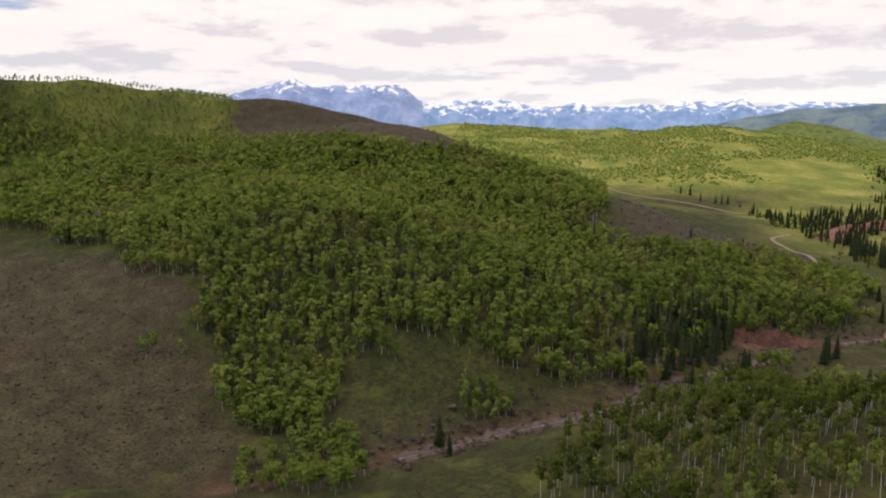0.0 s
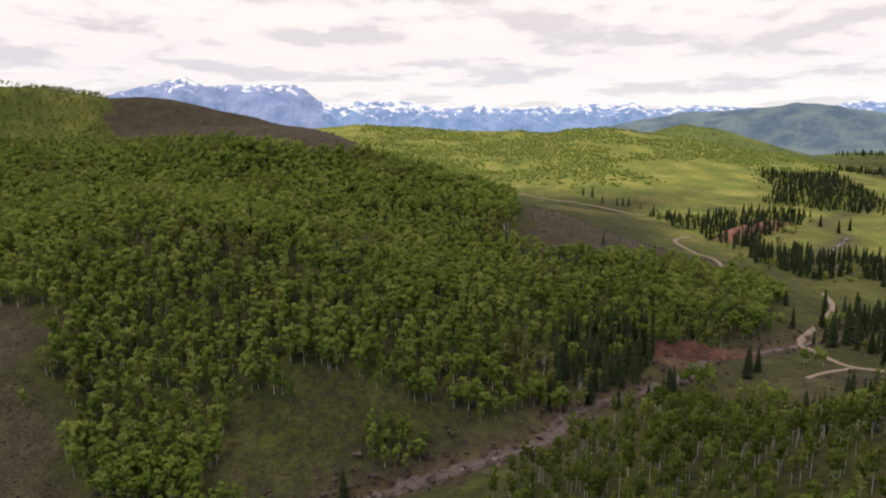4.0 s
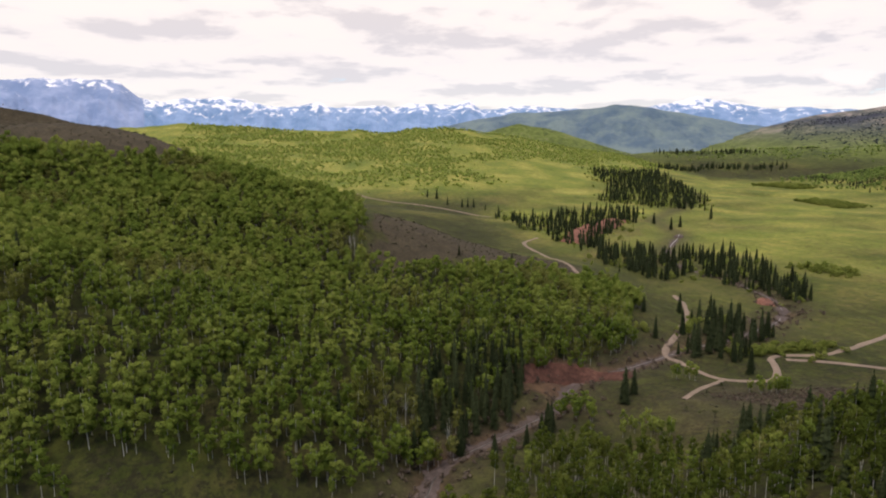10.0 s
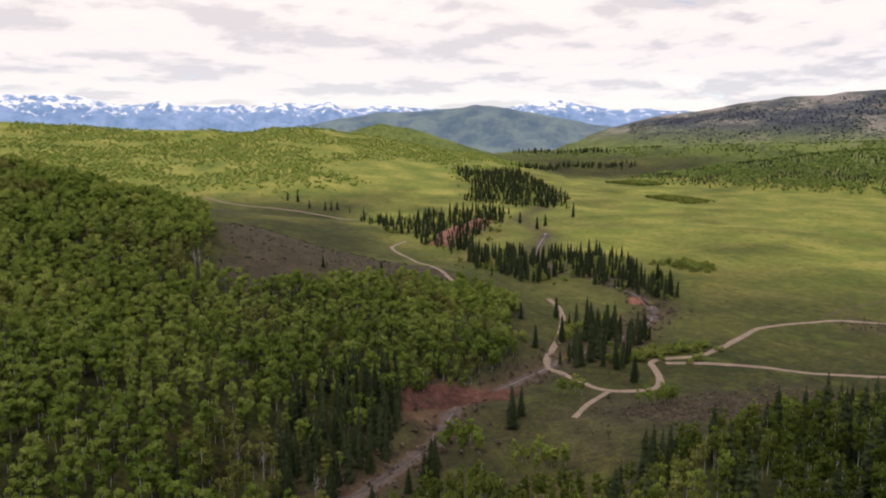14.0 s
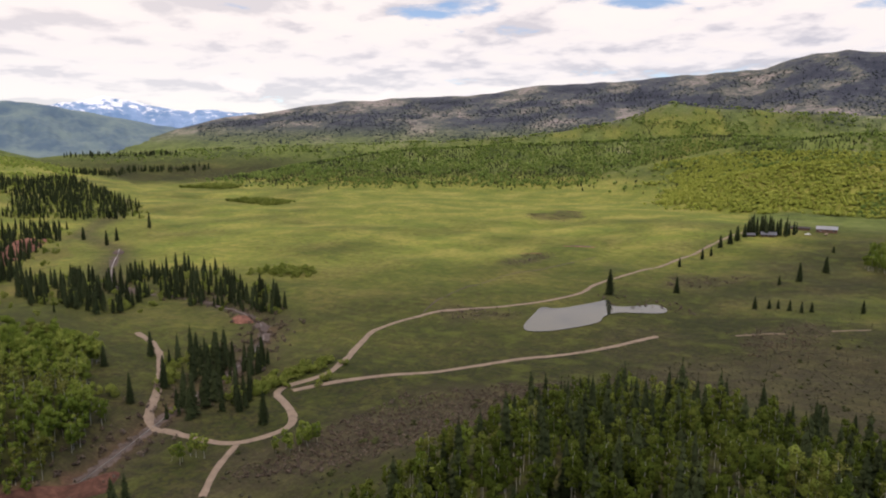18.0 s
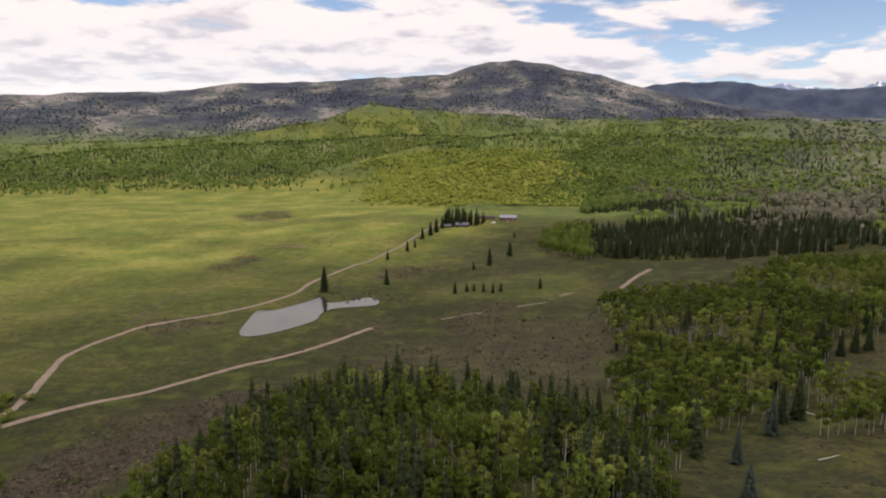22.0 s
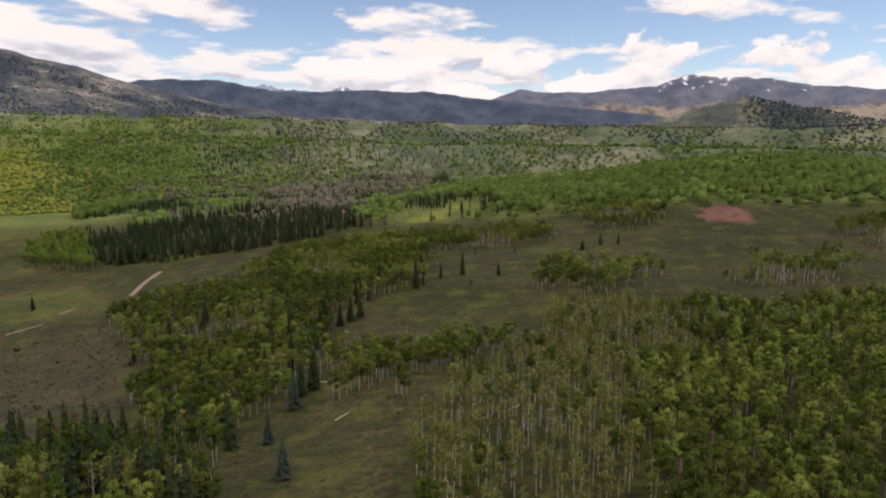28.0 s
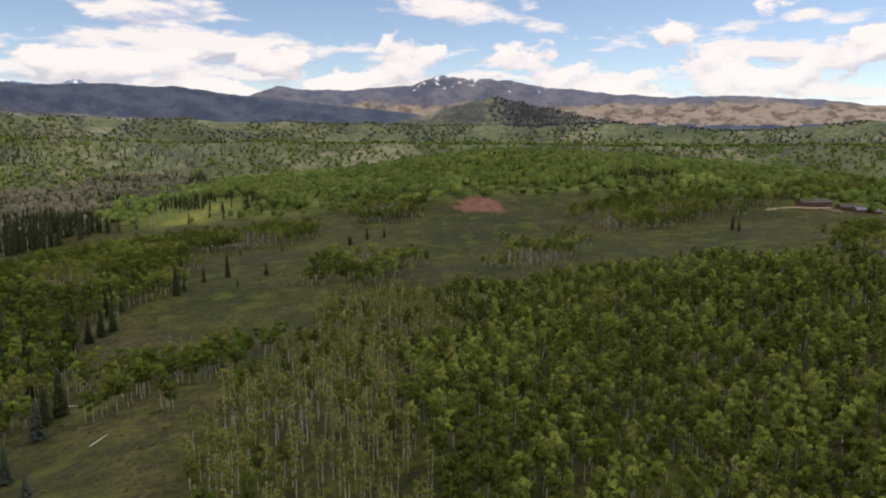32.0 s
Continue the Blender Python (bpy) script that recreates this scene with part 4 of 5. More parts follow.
def plant(name, kinds, spots, mats, label, category="trees"):
    """Many trees as one stuff object. spots: rows of x, y, z, height, turn, girth; kinds: templates, taken in turn."""
    spots = np.asarray(spots, float)
    if not len(spots):
        return None
    parts = []
    which = RNG.integers(0, len(kinds), len(spots))
    shade = RNG.random(len(spots))
    for k, kind in enumerate(kinds):
        co, fa, mi, no = join(kind)
        s = spots[which == k]
        if not len(s):
            continue
        c, sn = np.cos(s[:, 4])[:, None], np.sin(s[:, 4])[:, None]
        h, g = s[:, 3][:, None], (s[:, 3] * s[:, 5])[:, None]
        x = s[:, 0][:, None] + g * (c * co[:, 0] - sn * co[:, 1])
        y = s[:, 1][:, None] + g * (sn * co[:, 0] + c * co[:, 1])
        z = s[:, 2][:, None] + h * co[:, 2]
        turned = np.stack([c * no[:, 0] - sn * no[:, 1], sn * no[:, 0] + c * no[:, 1], np.tile(no[:, 2], (len(s), 1))], -1)
        allfa = (fa[None] + (np.arange(len(s)) * len(co))[:, None, None]).reshape(-1, 4)
        parts.append((np.stack([x, y, z], -1).reshape(-1, 3), allfa, np.tile(mi, len(s)), turned.reshape(-1, 3), np.repeat(shade[which == k], len(co))))
    starts = np.cumsum([0] + [len(p[0]) for p in parts])
    me = raw_mesh(name, np.concatenate([p[0] for p in parts]), np.concatenate([p[1] + k for p, k in zip(parts, starts)]), mats, np.concatenate([p[2] for p in parts]), True)
    me.normals_split_custom_set_from_vertices(np.concatenate([p[3] for p in parts]))
    tree_tone(me, np.concatenate([p[4] for p in parts]))
    return tagged(new(name, me), label, category, kind="stuff")


def spots(box, gap, keep, height_range, girth=(0.85, 1.2), seed=1):
    """Jittered places over a box, thinned by keep(x, y)."""
    rng = np.random.default_rng(seed)
    x, y = np.meshgrid(np.arange(box[0], box[2], gap), np.arange(box[1], box[3], gap))
    x = (x + rng.uniform(-0.5, 0.5, x.shape) * gap).ravel()
    y = (y + rng.uniform(-0.5, 0.5, y.shape) * gap).ravel()
    ok = keep(x, y) > rng.random(x.shape)
    x, y = x[ok], y[ok]
    n = len(x)
    h = rng.uniform(*height_range, n) * (1 + 0.12 * wobble(x, y, 60, 2.9))
    return np.column_stack([x, y, height(x, y), h, rng.uniform(0, 6.28, n), rng.uniform(*girth, n)])


def box_of(outline, grow=0):
    x, y = zip(*outline)
    return min(x) - grow, min(y) - grow, max(x) + grow, max(y) + grow


T = np.random.default_rng(3)
ASPEN_MID = [aspen(9, 28, 0.033, T, 0.27, 0.19, 4, 0, 1.03) for _ in range(8)]
ASPEN_OFF = [aspen(5, 9, 0.046, T, 0.25, 0.205, 3, 0, 1.03) for _ in range(8)]
ASPEN_HIGH = [aspen(3, 6, 0.055, T, 0.2, 0.22, 3, stem=0) for _ in range(6)]
ASPEN_NEAR = [aspen(18, 120, 0.024, T, 0.42, 0.155, 6, 6, 1.0) for _ in range(6)]
ASPEN_TALL = [aspen(8, 28, 0.030, T, 0.43, 0.145, 4, 0, 1.0) for _ in range(8)]
ASPEN_THIN = [aspen(9, 60, 0.025, T, 0.42, 0.125, 4, 5, 0.85, 1.2) for _ in range(6)]
ASPEN_TWIGGY = [aspen(8, 22, 0.028, T, 0.35, 0.14, 3, 6, leafless=True) for _ in range(4)]
ASPEN_GROVE = [aspen(5, 12, 0.038, T, 0.36, 0.15, 3, 0, 1.03) for _ in range(7)]
ASPEN_FAR = [aspen(2, 3, 0.08, T, 0.05, 0.26, 3, stem=0) for _ in range(6)]
ASPEN_TINY = [aspen(1, 3, 0.13, T, 0.0, 0.30, 3, stem=0) for _ in range(6)]
CLUMP_FAR = [bush(1, 3, 0.16, T, 0.42) for _ in range(5)]
BUSH = [bush(3, 8, 0.13, T) for _ in range(5)]
TUFT = [bush(1, 2, 0.24, T, 0.4) for _ in range(5)]
SPRUCE_NEAR = [spruce(20, 14, T, fill=0.68) for _ in range(5)]
SPRUCE_MID = [spruce(13, 9, T, fill=0.65) for _ in range(5)]
SPRUCE_OFF = [spruce(6, 6, T, 0.14, fill=0.72) for _ in range(5)]
SPRUCE_FAR = [spruce(4, 6, T, 0.16, 0.03, 2, 4, 0.8) for _ in range(4)]

SPRUCE_TINY = [spruce(2, 4, T, 0.17, 0.03, 2, 4, 0.95) for _ in range(5)]

HILL_WOOD = [(-157, -249), (-136, -229), (-127, -183), (-107, -177), (-86, -154), (-60, -144), (-57, -119), (-59, -104), (-75, -98), (-91, -105), (-105, -90), (-117, -92), (-112, -34), (-110, -20), (-143, 25), (-166, 36), (-211, 75), (-226, 125), (-301, 174), (-377, 195), (-320, 100), (-284, 61), (-273, 22), (-282, 3), (-330, 12), (-440, 5), (-470, -60), (-420, -100), (-395, -135), (-410, -225), (-410, -298), (-490, -345), (-640, -420), (-700, -600), (-400, -700), (-200, -420)]
SPUR_WOOD = [(-10, -30), (-43, -20), (-74, 2), (-112, 32), (-126, 48), (-130, 69), (-120, 90), (-98, 88), (-108, 112), (-102, 130), (-96, 160), (-98, 225), (-84, 262), (-53, 225), (-25, 220), (-2, 210), (15, 175), (20, 139), (2, 100), (4, 60), (12, 10)]
GROVES = [
    [(32, 424), (90, 431), (181, 540), (272, 516), (385, 477), (332, 418), (244, 446), (179, 343), (114, 320), (85, 254), (38, 186), (27, 156), (20, 196), (25, 299)],
    [(67, 196), (96, 252), (129, 253), (148, 230), (131, 201), (97, 197), (77, 179)],
    [(229, 297), (262, 333), (310, 297), (270, 256), (239, 267)],
    [(399, 457), (457, 504), (498, 463), (450, 410), (404, 417)],
    [(318, 250), (377, 270), (417, 241), (381, 217), (332, 215)],
    [(502, 300), (563, 290), (654, 249), (586, 190), (504, 200), (478, 238)],
    [(586, 190), (700, 175), (860, 160), (785, 110), (658, 155)],
    [(471, 97), (560, 80), (383, 51), (399, 73)],
]
NEAR_EAST = [(59, 133), (96, 165), (162, 211), (208, 251), (241, 222), (268, 194), (333, 166), (376, 136), (377, 92), (365, 48), (163, 0), (90, 20), (54, 100)]
THIN_GROVE = [(50, 138), (113, 192), (203, 262), (256, 246), (221, 178), (147, 145), (102, 107), (85, 80), (44, 90)]
LONE_CLUMPS = [[(-166, 156), (-178, 162), (-172, 177), (-158, 172)], [(-161, 67), (-178, 76), (-169, 88), (-153, 83)], [(-188, 131), (-200, 139), (-196, 147), (-185, 142)], [(-139, 84), (-152, 93), (-142, 105), (-128, 101)], [(-20, -121), (-34, -123), (-50, -113), (-58, -96), (-49, -86), (-12, -75)], [(-49, -135), (-72, -143), (-84, -140), (-90, -116), (-69, -103), (-56, -102)], [(-79, -59), (-93, -58), (-99, -47), (-97, -37), (-86, -36), (-79, -49)], [(-73, -188), (-84, -185), (-84, -171), (-80, -173)], [(-46, -111), (-54, -106), (-54, -92), (-51, -89)], [(-62, -138), (-72, -132), (-66, -112), (-52, -118)]]
SPRUCE_GULLY = [(-150, 14), (-165, 10), (-195, 24), (-217, 54), (-217, 76), (-178, 59), (-155, 36)]
SPRUCE_STAND = [(25, 614), (34, 699), (99, 760), (190, 770), (267, 687), (254, 606), (157, 578), (67, 595)]
ASPEN_STAND = [(-24, 653), (0, 735), (40, 746), (26, 584)]
RANCH_TREES = [(-127, 760), (-130, 802), (-84, 802), (-80, 782)]
CREEK_WOODS = [
    [(-291, 192), (-208, 152), (-212, 170), (-228, 209), (-270, 242), (-286, 221)],
    [(-793, 283), (-821, 342), (-845, 394), (-842, 427), (-800, 440), (-711, 364), (-605, 287), (-516, 233), (-572, 236), (-659, 246)],
    [(-573, 273), (-519, 288), (-504, 326), (-514, 379), (-396, 341), (-363, 340), (-314, 301), (-350, 298), (-418, 296), (-399, 237), (-435, 211)],
    [(-1348, 591), (-1303, 648), (-1450, 800), (-1221, 732), (-1028, 667), (-843, 549), (-883, 492), (-897, 453), (-920, 427), (-1067, 514)],
    [(-891, 227), (-794, 237), (-742, 265), (-620, 229), (-692, 220), (-847, 220)],
]


def within_any(outlines, edge=3.0):
    return lambda x, y: np.maximum.reduce([soft(x, y, o, edge) for o in outlines])


def with_tone(name, kinds, rows, mats_by_tone, label):
    """Splits a wood by leaf tone: patches of full green, pale young leaf and bare twigs."""
    tone = wobble(rows[:, 0], rows[:, 1], 75, 8.8) + 0.5 * wobble(rows[:, 0], rows[:, 1], 33, 3.9) + RNG.normal(0, 0.25, len(rows))
    lo = -9.0
    for hi, mat, words in mats_by_tone:
        pick = (tone >= lo) & (tone < hi)
        plant(name, ASPEN_TWIGGY if mat is ASPEN_BARE else kinds, rows[pick], [BARK, mat], words + label)
        lo = hi


GREEN = (0.45, ASPEN_LEAF, "bright green leafy aspens ")
PALE = (1.0, ASPEN_PALE, "pale yellow-green aspens in young leaf ")
BARE = (9.0, ASPEN_BARE, "grey-tan aspens still in bud ")



def tree_thing(title, stem, crown, mats, words, label, category):
    root = tagged(new(title), label, category)
    part("trunk", tree_mesh("trunk", stem, [mats[0]]), root)
    part("crown", tree_mesh("crown", crown, [mats[1]]), root, words)
    return root


def stand_of(protos, rows, group):
    """Copies of the first trees at all the places; the first places take the first trees themselves."""
    for i, (x, y, z, h, turn, girth) in enumerate(rows):
        m = Matrix.Translation((x, y, z)) @ Matrix.Rotation(turn, 4, "Z")
        p = protos[i % len(protos)]
        scale = (h * girth, h * girth, h)
        if i < len(protos):
            p.matrix_basis = m @ Matrix.Diagonal((*scale, 1))
            ob = p
        else:
            ob = copy_thing(p, m)
            ob.scale = scale
        tagged(ob, group=group)


def aspen_protos(kinds, leaf, label):
    out = []
    for kind in kinds:
        stems, leaves = [q for q in kind if q[2] == 0], [q for q in kind if q[2] == 1]
        out.append(tree_thing("aspen_tree", stems, leaves, [BARK, leaf], "", label, "aspen"))
    return out


def split_rows(rows, near_point, count):
    d = np.hypot(rows[:, 0] - near_point[0], rows[:, 1] - near_point[1])
    order = np.argsort(d, kind="stable")
    return rows[order[:count]], rows[order[count:]]


hill = spots(box_of(HILL_WOOD), 4.4, lambda x, y: soft(x, y, HILL_WOOD, 5) * 0.93 * (1 - 0.5 * soft(x, y, SPRUCE_GULLY, 4)), (7, 13), (0.85, 1.2), 11)
hill[:, 3] *= 1 - 0.65 * smooth(-hill[:, 0] - 0.3 * hill[:, 1], 420, 540)
hill = hill[(hill[:, 0] > -600) & (hill[:, 1] > -600)]
far_side = hill[:, 0] + 0.35 * hill[:, 1] < -235
with_tone("aspen_wood", ASPEN_MID, hill[~far_side], [(0.75, *GREEN[1:]), (1.5, *PALE[1:]), BARE], "on the hillside")
high = (hill[:, 0] < -330) | (hill[:, 1] < -360)
with_tone("aspen_wood", ASPEN_OFF, hill[far_side & ~high], [(0.75, *GREEN[1:]), (1.5, *PALE[1:]), BARE], "on the upper hillside")
with_tone("aspen_wood", ASPEN_HIGH, hill[high], [(0.9, *GREEN[1:]), (9.0, *PALE[1:])], "along the top of the hill")
spur = spots(box_of(SPUR_WOOD), 4.1, lambda x, y: soft(x, y, SPUR_WOOD, 6) * 0.74, (8.5, 13.5), (0.75, 1.05), 12)
close, spur = split_rows(spur, (-40, 110), 70)
stand_of(aspen_protos(ASPEN_NEAR[:3], ASPEN_DEEP, "slender aspen with white trunk and fresh green crown"), close, "aspens on the spur")
with_tone("aspen_wood", ASPEN_TALL, spur, [(0.6, ASPEN_DEEP, "deep green aspens "), (0.85, *GREEN[1:]), (1.5, *PALE[1:]), BARE], "on the spur below")
near = spots(box_of(NEAR_EAST, 6), 3.9, lambda x, y: soft(x, y, NEAR_EAST, 7) * (0.62 + 0.3 * (wobble(x, y, 30, 6.6) > -0.4)), (8.5, 12.5), (0.85, 1.2), 13)
close, near = split_rows(near, (80, 90), 100)
thin = soft(close[:, 0], close[:, 1], THIN_GROVE, 5) > 0.5
stand_of(aspen_protos(ASPEN_THIN[:3], ASPEN_PALE, "thin tall aspen with long white trunk and sparse young leaves"), close[thin], "thin aspens of the near grove")
stand_of(aspen_protos(ASPEN_NEAR[3:] + ASPEN_NEAR[:1], ASPEN_DEEP, "tall aspen with white trunk and round green crown"), close[~thin], "aspens of the near grove")
with_tone("aspen_grove", ASPEN_TALL, near[::4], [(0.7, ASPEN_DEEP, GREEN[2]), (1.4, *PALE[1:]), BARE], "with long white trunks")
rest = np.delete(near, np.s_[::4], 0)
tone = soft(rest[:, 0], rest[:, 1], THIN_GROVE, 7)
green = rest[tone < 0.35]
plant("aspen_grove", ASPEN_TALL, green[::2], [BARK, ASPEN_DEEP], "tall deep green aspens with long white trunks")
plant("aspen_grove", ASPEN_TALL, green[1::2], [BARK, ASPEN_LEAF], "tall bright green aspens with long white trunks")
plant("aspen_grove", ASPEN_THIN, rest[tone >= 0.35], [BARK, ASPEN_PALE], "thin pale aspens with long white trunks and sparse leaves")
groves = np.concatenate([spots(box_of(o, 12), 4.5, within_any([o], 11.0), (7.5, 12), (0.95, 1.3), 20 + i) for i, o in enumerate(GROVES)])
with_tone("aspen_grove", ASPEN_GROVE, groves, [(0.15, ASPEN_DEEP, "deep green aspens "), (0.5, *GREEN[1:]), (1.0, *PALE[1:]), BARE], "on the bench")
clumps = np.concatenate([spots(box_of(o), 4.0, within_any([o], 1.5), (5.5, 9.5), (0.9, 1.2), 40 + i) for i, o in enumerate(LONE_CLUMPS)])
close, clumps = split_rows(clumps, (-40, -90), 125)
stand_of(aspen_protos(ASPEN_MID[:4], ASPEN_LEAF, "low green aspen in a small clump on the meadow"), close, "aspens in meadow clumps")
plant("aspen_clump", ASPEN_MID, clumps, [BARK, ASPEN_LEAF], "green aspens in small clumps along the creek and meadow")

gully = spots(box_of(SPRUCE_GULLY), 5.6, within_any([SPRUCE_GULLY]), (10, 18), (0.9, 1.2), 50)
mixed = spots(box_of(SPUR_WOOD), 5.2, lambda x, y: soft(x, y, SPUR_WOOD, 4) * (0.12 + 0.45 * (wobble(x, y, 34, 2.2) > 0.1)) * (y > 85), (11, 18), (1.1, 1.5), 51)
strewn = spots(box_of(HILL_WOOD), 22, lambda x, y: soft(x, y, HILL_WOOD, 4) * 0.25 * (x > -300), (9, 14), (0.9, 1.2), 52)
stand = spots(box_of(SPRUCE_STAND), 5.4, lambda x, y: soft(x, y, SPRUCE_STAND, 14) * (0.45 + 0.5 * (wobble(x, y, 35, 1.7) > -0.2)), (8, 18), (1.0, 1.4), 53)
ranch = spots(box_of(RANCH_TREES), 6, within_any([RANCH_TREES], 4), (13, 20), (0.9, 1.2), 54)
creek = np.concatenate([spots(box_of(o), (6.2, 7.6, 6.8, 8.6, 9.5)[i], lambda x, y, o=o: soft(x, y, o, 12) * (0.25 + 0.7 * (wobble(x, y, 45, 4.4) > -0.25)), (7, 17), (1.0, 1.4), 60 + i) for i, o in enumerate(CREEK_WOODS)])


def spruce_protos(kinds, leaf, label):
    out = []
    for kind in kinds:
        out.append(tree_thing("spruce_tree", kind[:1], kind[1:], [DARK_BARK, leaf], "", label, "spruce"))
    return out


def rows_of(places, seed, girth=(1.25, 1.7)):
    rng = np.random.default_rng(seed)
    p = np.array(places, float)
    n = len(p)
    return np.column_stack([p[:, 0], p[:, 1], height(p[:, 0], p[:, 1]), p[:, 2], rng.uniform(0, 6.28, n), rng.uniform(*girth, n)])


VALLEY_SPRUCES = [(-166, 472, 18.6), (-127, 500, 12.1), (-72, 476, 8.3), (-64, 479, 6.3), (-59, 480, 6.3), (-52, 477, 7.1), (-45, 473, 7.4), (-40, 478, 6.7), (-57, 575, 14.9), (-68, 555, 7.2), (-43, 621, 13.4), (-44, 708, 7.3), (-13, 485, 8.4), (-150, 598, 8.5), (-141, 640, 10.1), (-138, 661, 9.3), (-137, 695, 12.1), (-132, 714, 14.9), (-129, 733, 15.3), (-126, 755, 14.4)]
BENCH_SPRUCES = [(210, 348, 14.2), (227, 335, 7.8), (195, 348, 8.7), (174, 340, 13.3), (176, 335, 8.3), (178, 355, 5.2), (259, 409, 5.0), (283, 395, 5.0), (198, 320, 4), (348, 378, 8.9), (360, 372, 8.1), (327, 375, 6.5), (508, 165, 11.6), (500, 158, 10.0), (344, 104, 11.1), (325, 371, 7.7), (311, 77, 11.4)]
NEAR_SPRUCES = [(-44, 234, 13.9), (-32, 226, 15.4), (-29, 230, 12.5), (-8, 234, 9.5), (-18, 248, 7.8), (7, 219, 10.9), (11, 223, 10.1), (105, 301, 16.8), (113, 302, 11.4), (120, 306, 13.0), (126, 308, 13.2), (68, 214, 14.1), (62, 209, 11.8), (170, 332, 14.6), (42, 334, 14.8), (-46, 197, 14.6), (-59, 221, 14.4), (-58, 164, 12.6), (59, 338, 18.1)]
BLUE_SPRUCES = [(56, 198, 11.2), (41, 174, 9.9), (36, 145, 9.8)]
WEST_SPRUCES = [(-314, 65, 6.6), (-325, 101, 10.4), (-169, 101, 14.2), (-183, 54, 11.5), (-170, 42, 9.9), (-147, 61, 11.4), (-148, 58, 9.3), (-756, 513, 20), (-725, 413, 15.4), (-674, 408, 16.0), (-693, 431, 15.1), (-752, 402, 11.8), (-961, 178, 16.0), (-975, 166, 14.4), (-910, 184, 12.7), (-889, 201, 13.3), (-887, 209, 14.2), (-885, 217, 13.3), (-301, 178, 10.8), (-304, 204, 13.1), (-255, 161, 12.8), (-260, 180, 14.9), (-225, 168, 18.2), (-261, 204, 15.5), (-215, 182, 10.6), (-198, 179, 13.1), (-250, 226, 15.6), (-256, 221, 12.2)]
CREEK_SPRUCES = [(-146, 14, 14.6), (-142, 10, 12.0), (-149, 28, 13.6), (-169, 43, 10.6), (-150, 61, 12.7), (-154, 64, 11.6), (-141, 50, 8.6), (-133, 36, 9.4), (-177, 105, 12.9), (-177, 109, 11.6), (-65, -62, 12.1), (-50, -56, 8.3), (-330, 313, 17.8), (-335, 306, 13.3), (-365, 312, 14.0), (-395, 322, 14.8), (-150, 15, 16.0), (-146, 27, 12.0)]
for i, (places, label, group) in enumerate((
    (VALLEY_SPRUCES, "dark green spruce standing on the valley meadow", "spruces by the pond and road"),
    (BENCH_SPRUCES, "dark spruce on the open sagebrush bench", "spruces on the bench"),
    (NEAR_SPRUCES, "tall dark spruce at the edge of the aspens", "spruces among the aspens"),
    (WEST_SPRUCES, "dark green spruce beside the dirt road", "spruces along the valley"),
    (CREEK_SPRUCES, "dark spruce at the creek's edge", "spruces at the creek"),
)):
    stand_of(spruce_protos([SPRUCE_NEAR[i], SPRUCE_NEAR[(i + 2) % 5]], NEEDLE, label), rows_of(places, 90 + i, (1.7, 2.2) if places is VALLEY_SPRUCES else (1.25, 1.7)), group)
stand_of(spruce_protos([SPRUCE_NEAR[1]], BLUE_NEEDLE, "bluish grey spruce in the grassy clearing"), rows_of(BLUE_SPRUCES, 97), "blue spruces")
plant("spruce_wood", SPRUCE_MID, np.concatenate([gully, mixed, strewn]), [DARK_BARK, NEEDLE], "dark green spruces among the aspens and along the creek")
among = spots(box_of(GROVES[0]), 11, lambda x, y: 0.45 * soft(x, y, GROVES[0], 3) * (y < 380), (9, 15), (1.0, 1.3), 55)
line_rows = []
for i, (p, q) in enumerate((((-1561, 884), (-1671, 1073)), ((-1671, 1073), (-1546, 1234)), ((-1948, 1079), (-1778, 1315)))):
    rng = np.random.default_rng(300 + i)
    u = rng.random(90)
    x, y = p[0] + u * (q[0] - p[0]) + rng.normal(0, 14, 90), p[1] + u * (q[1] - p[1]) + rng.normal(0, 14, 90)
    line_rows.append(np.column_stack([x, y, height(x, y), rng.uniform(10, 18, 90), rng.uniform(0, 6, 90), rng.uniform(1.0, 1.5, 90)]))
plant("spruce_line", SPRUCE_FAR, np.concatenate(line_rows), [DARK_BARK, NEEDLE], "dark spruces in lines across the far valley floor")
plant("spruce_wood", SPRUCE_MID, among, [DARK_BARK, NEEDLE], "dark spruces scattered through the aspen grove")
plant("spruce_wood", SPRUCE_OFF, np.concatenate([stand, ranch, creek]), [DARK_BARK, NEEDLE], "dark green spruces in stands along the valley floor")
stand_b = spots(box_of(SPRUCE_STAND), 9, lambda x, y: soft(x, y, SPRUCE_STAND, 14) * (0.25 + 0.6 * smooth(x, 90, 230)), (9, 14), seed=71)
plant("aspen_grove", ASPEN_TWIGGY, stand_b, [BARK, ASPEN_BARE], "grey leafless aspens mixed into the spruce stand")
stand_a = spots(box_of(ASPEN_STAND), 6, within_any([ASPEN_STAND], 4), (10, 14), seed=70)
plant("aspen_grove", ASPEN_MID, stand_a, [BARK, ASPEN_LEAF], "green aspens at the edge of the spruce stand")


# A gully wood of bare aspens and spruces.
BARE_WOOD = [(168, 700), (236, 880), (374, 1150), (545, 1250), (700, 1180), (560, 980), (352, 753), (246, 640)]
bare = spots(box_of(BARE_WOOD), 7.2, within_any([BARE_WOOD], 15), (10, 15), (0.8, 1.1), 84)
pick = wobble(bare[:, 0], bare[:, 1], 110, 3.1) + RNG.normal(0, 0.4, len(bare))
plant("far_aspens", ASPEN_FAR, bare[pick < 0.25], [BARK, ASPEN_BARE], "bare grey-tan aspens in a gully")
plant("far_spruces", SPRUCE_FAR, bare[pick >= 0.25], [DARK_BARK, NEEDLE], "dark spruces in a gully among bare aspens")


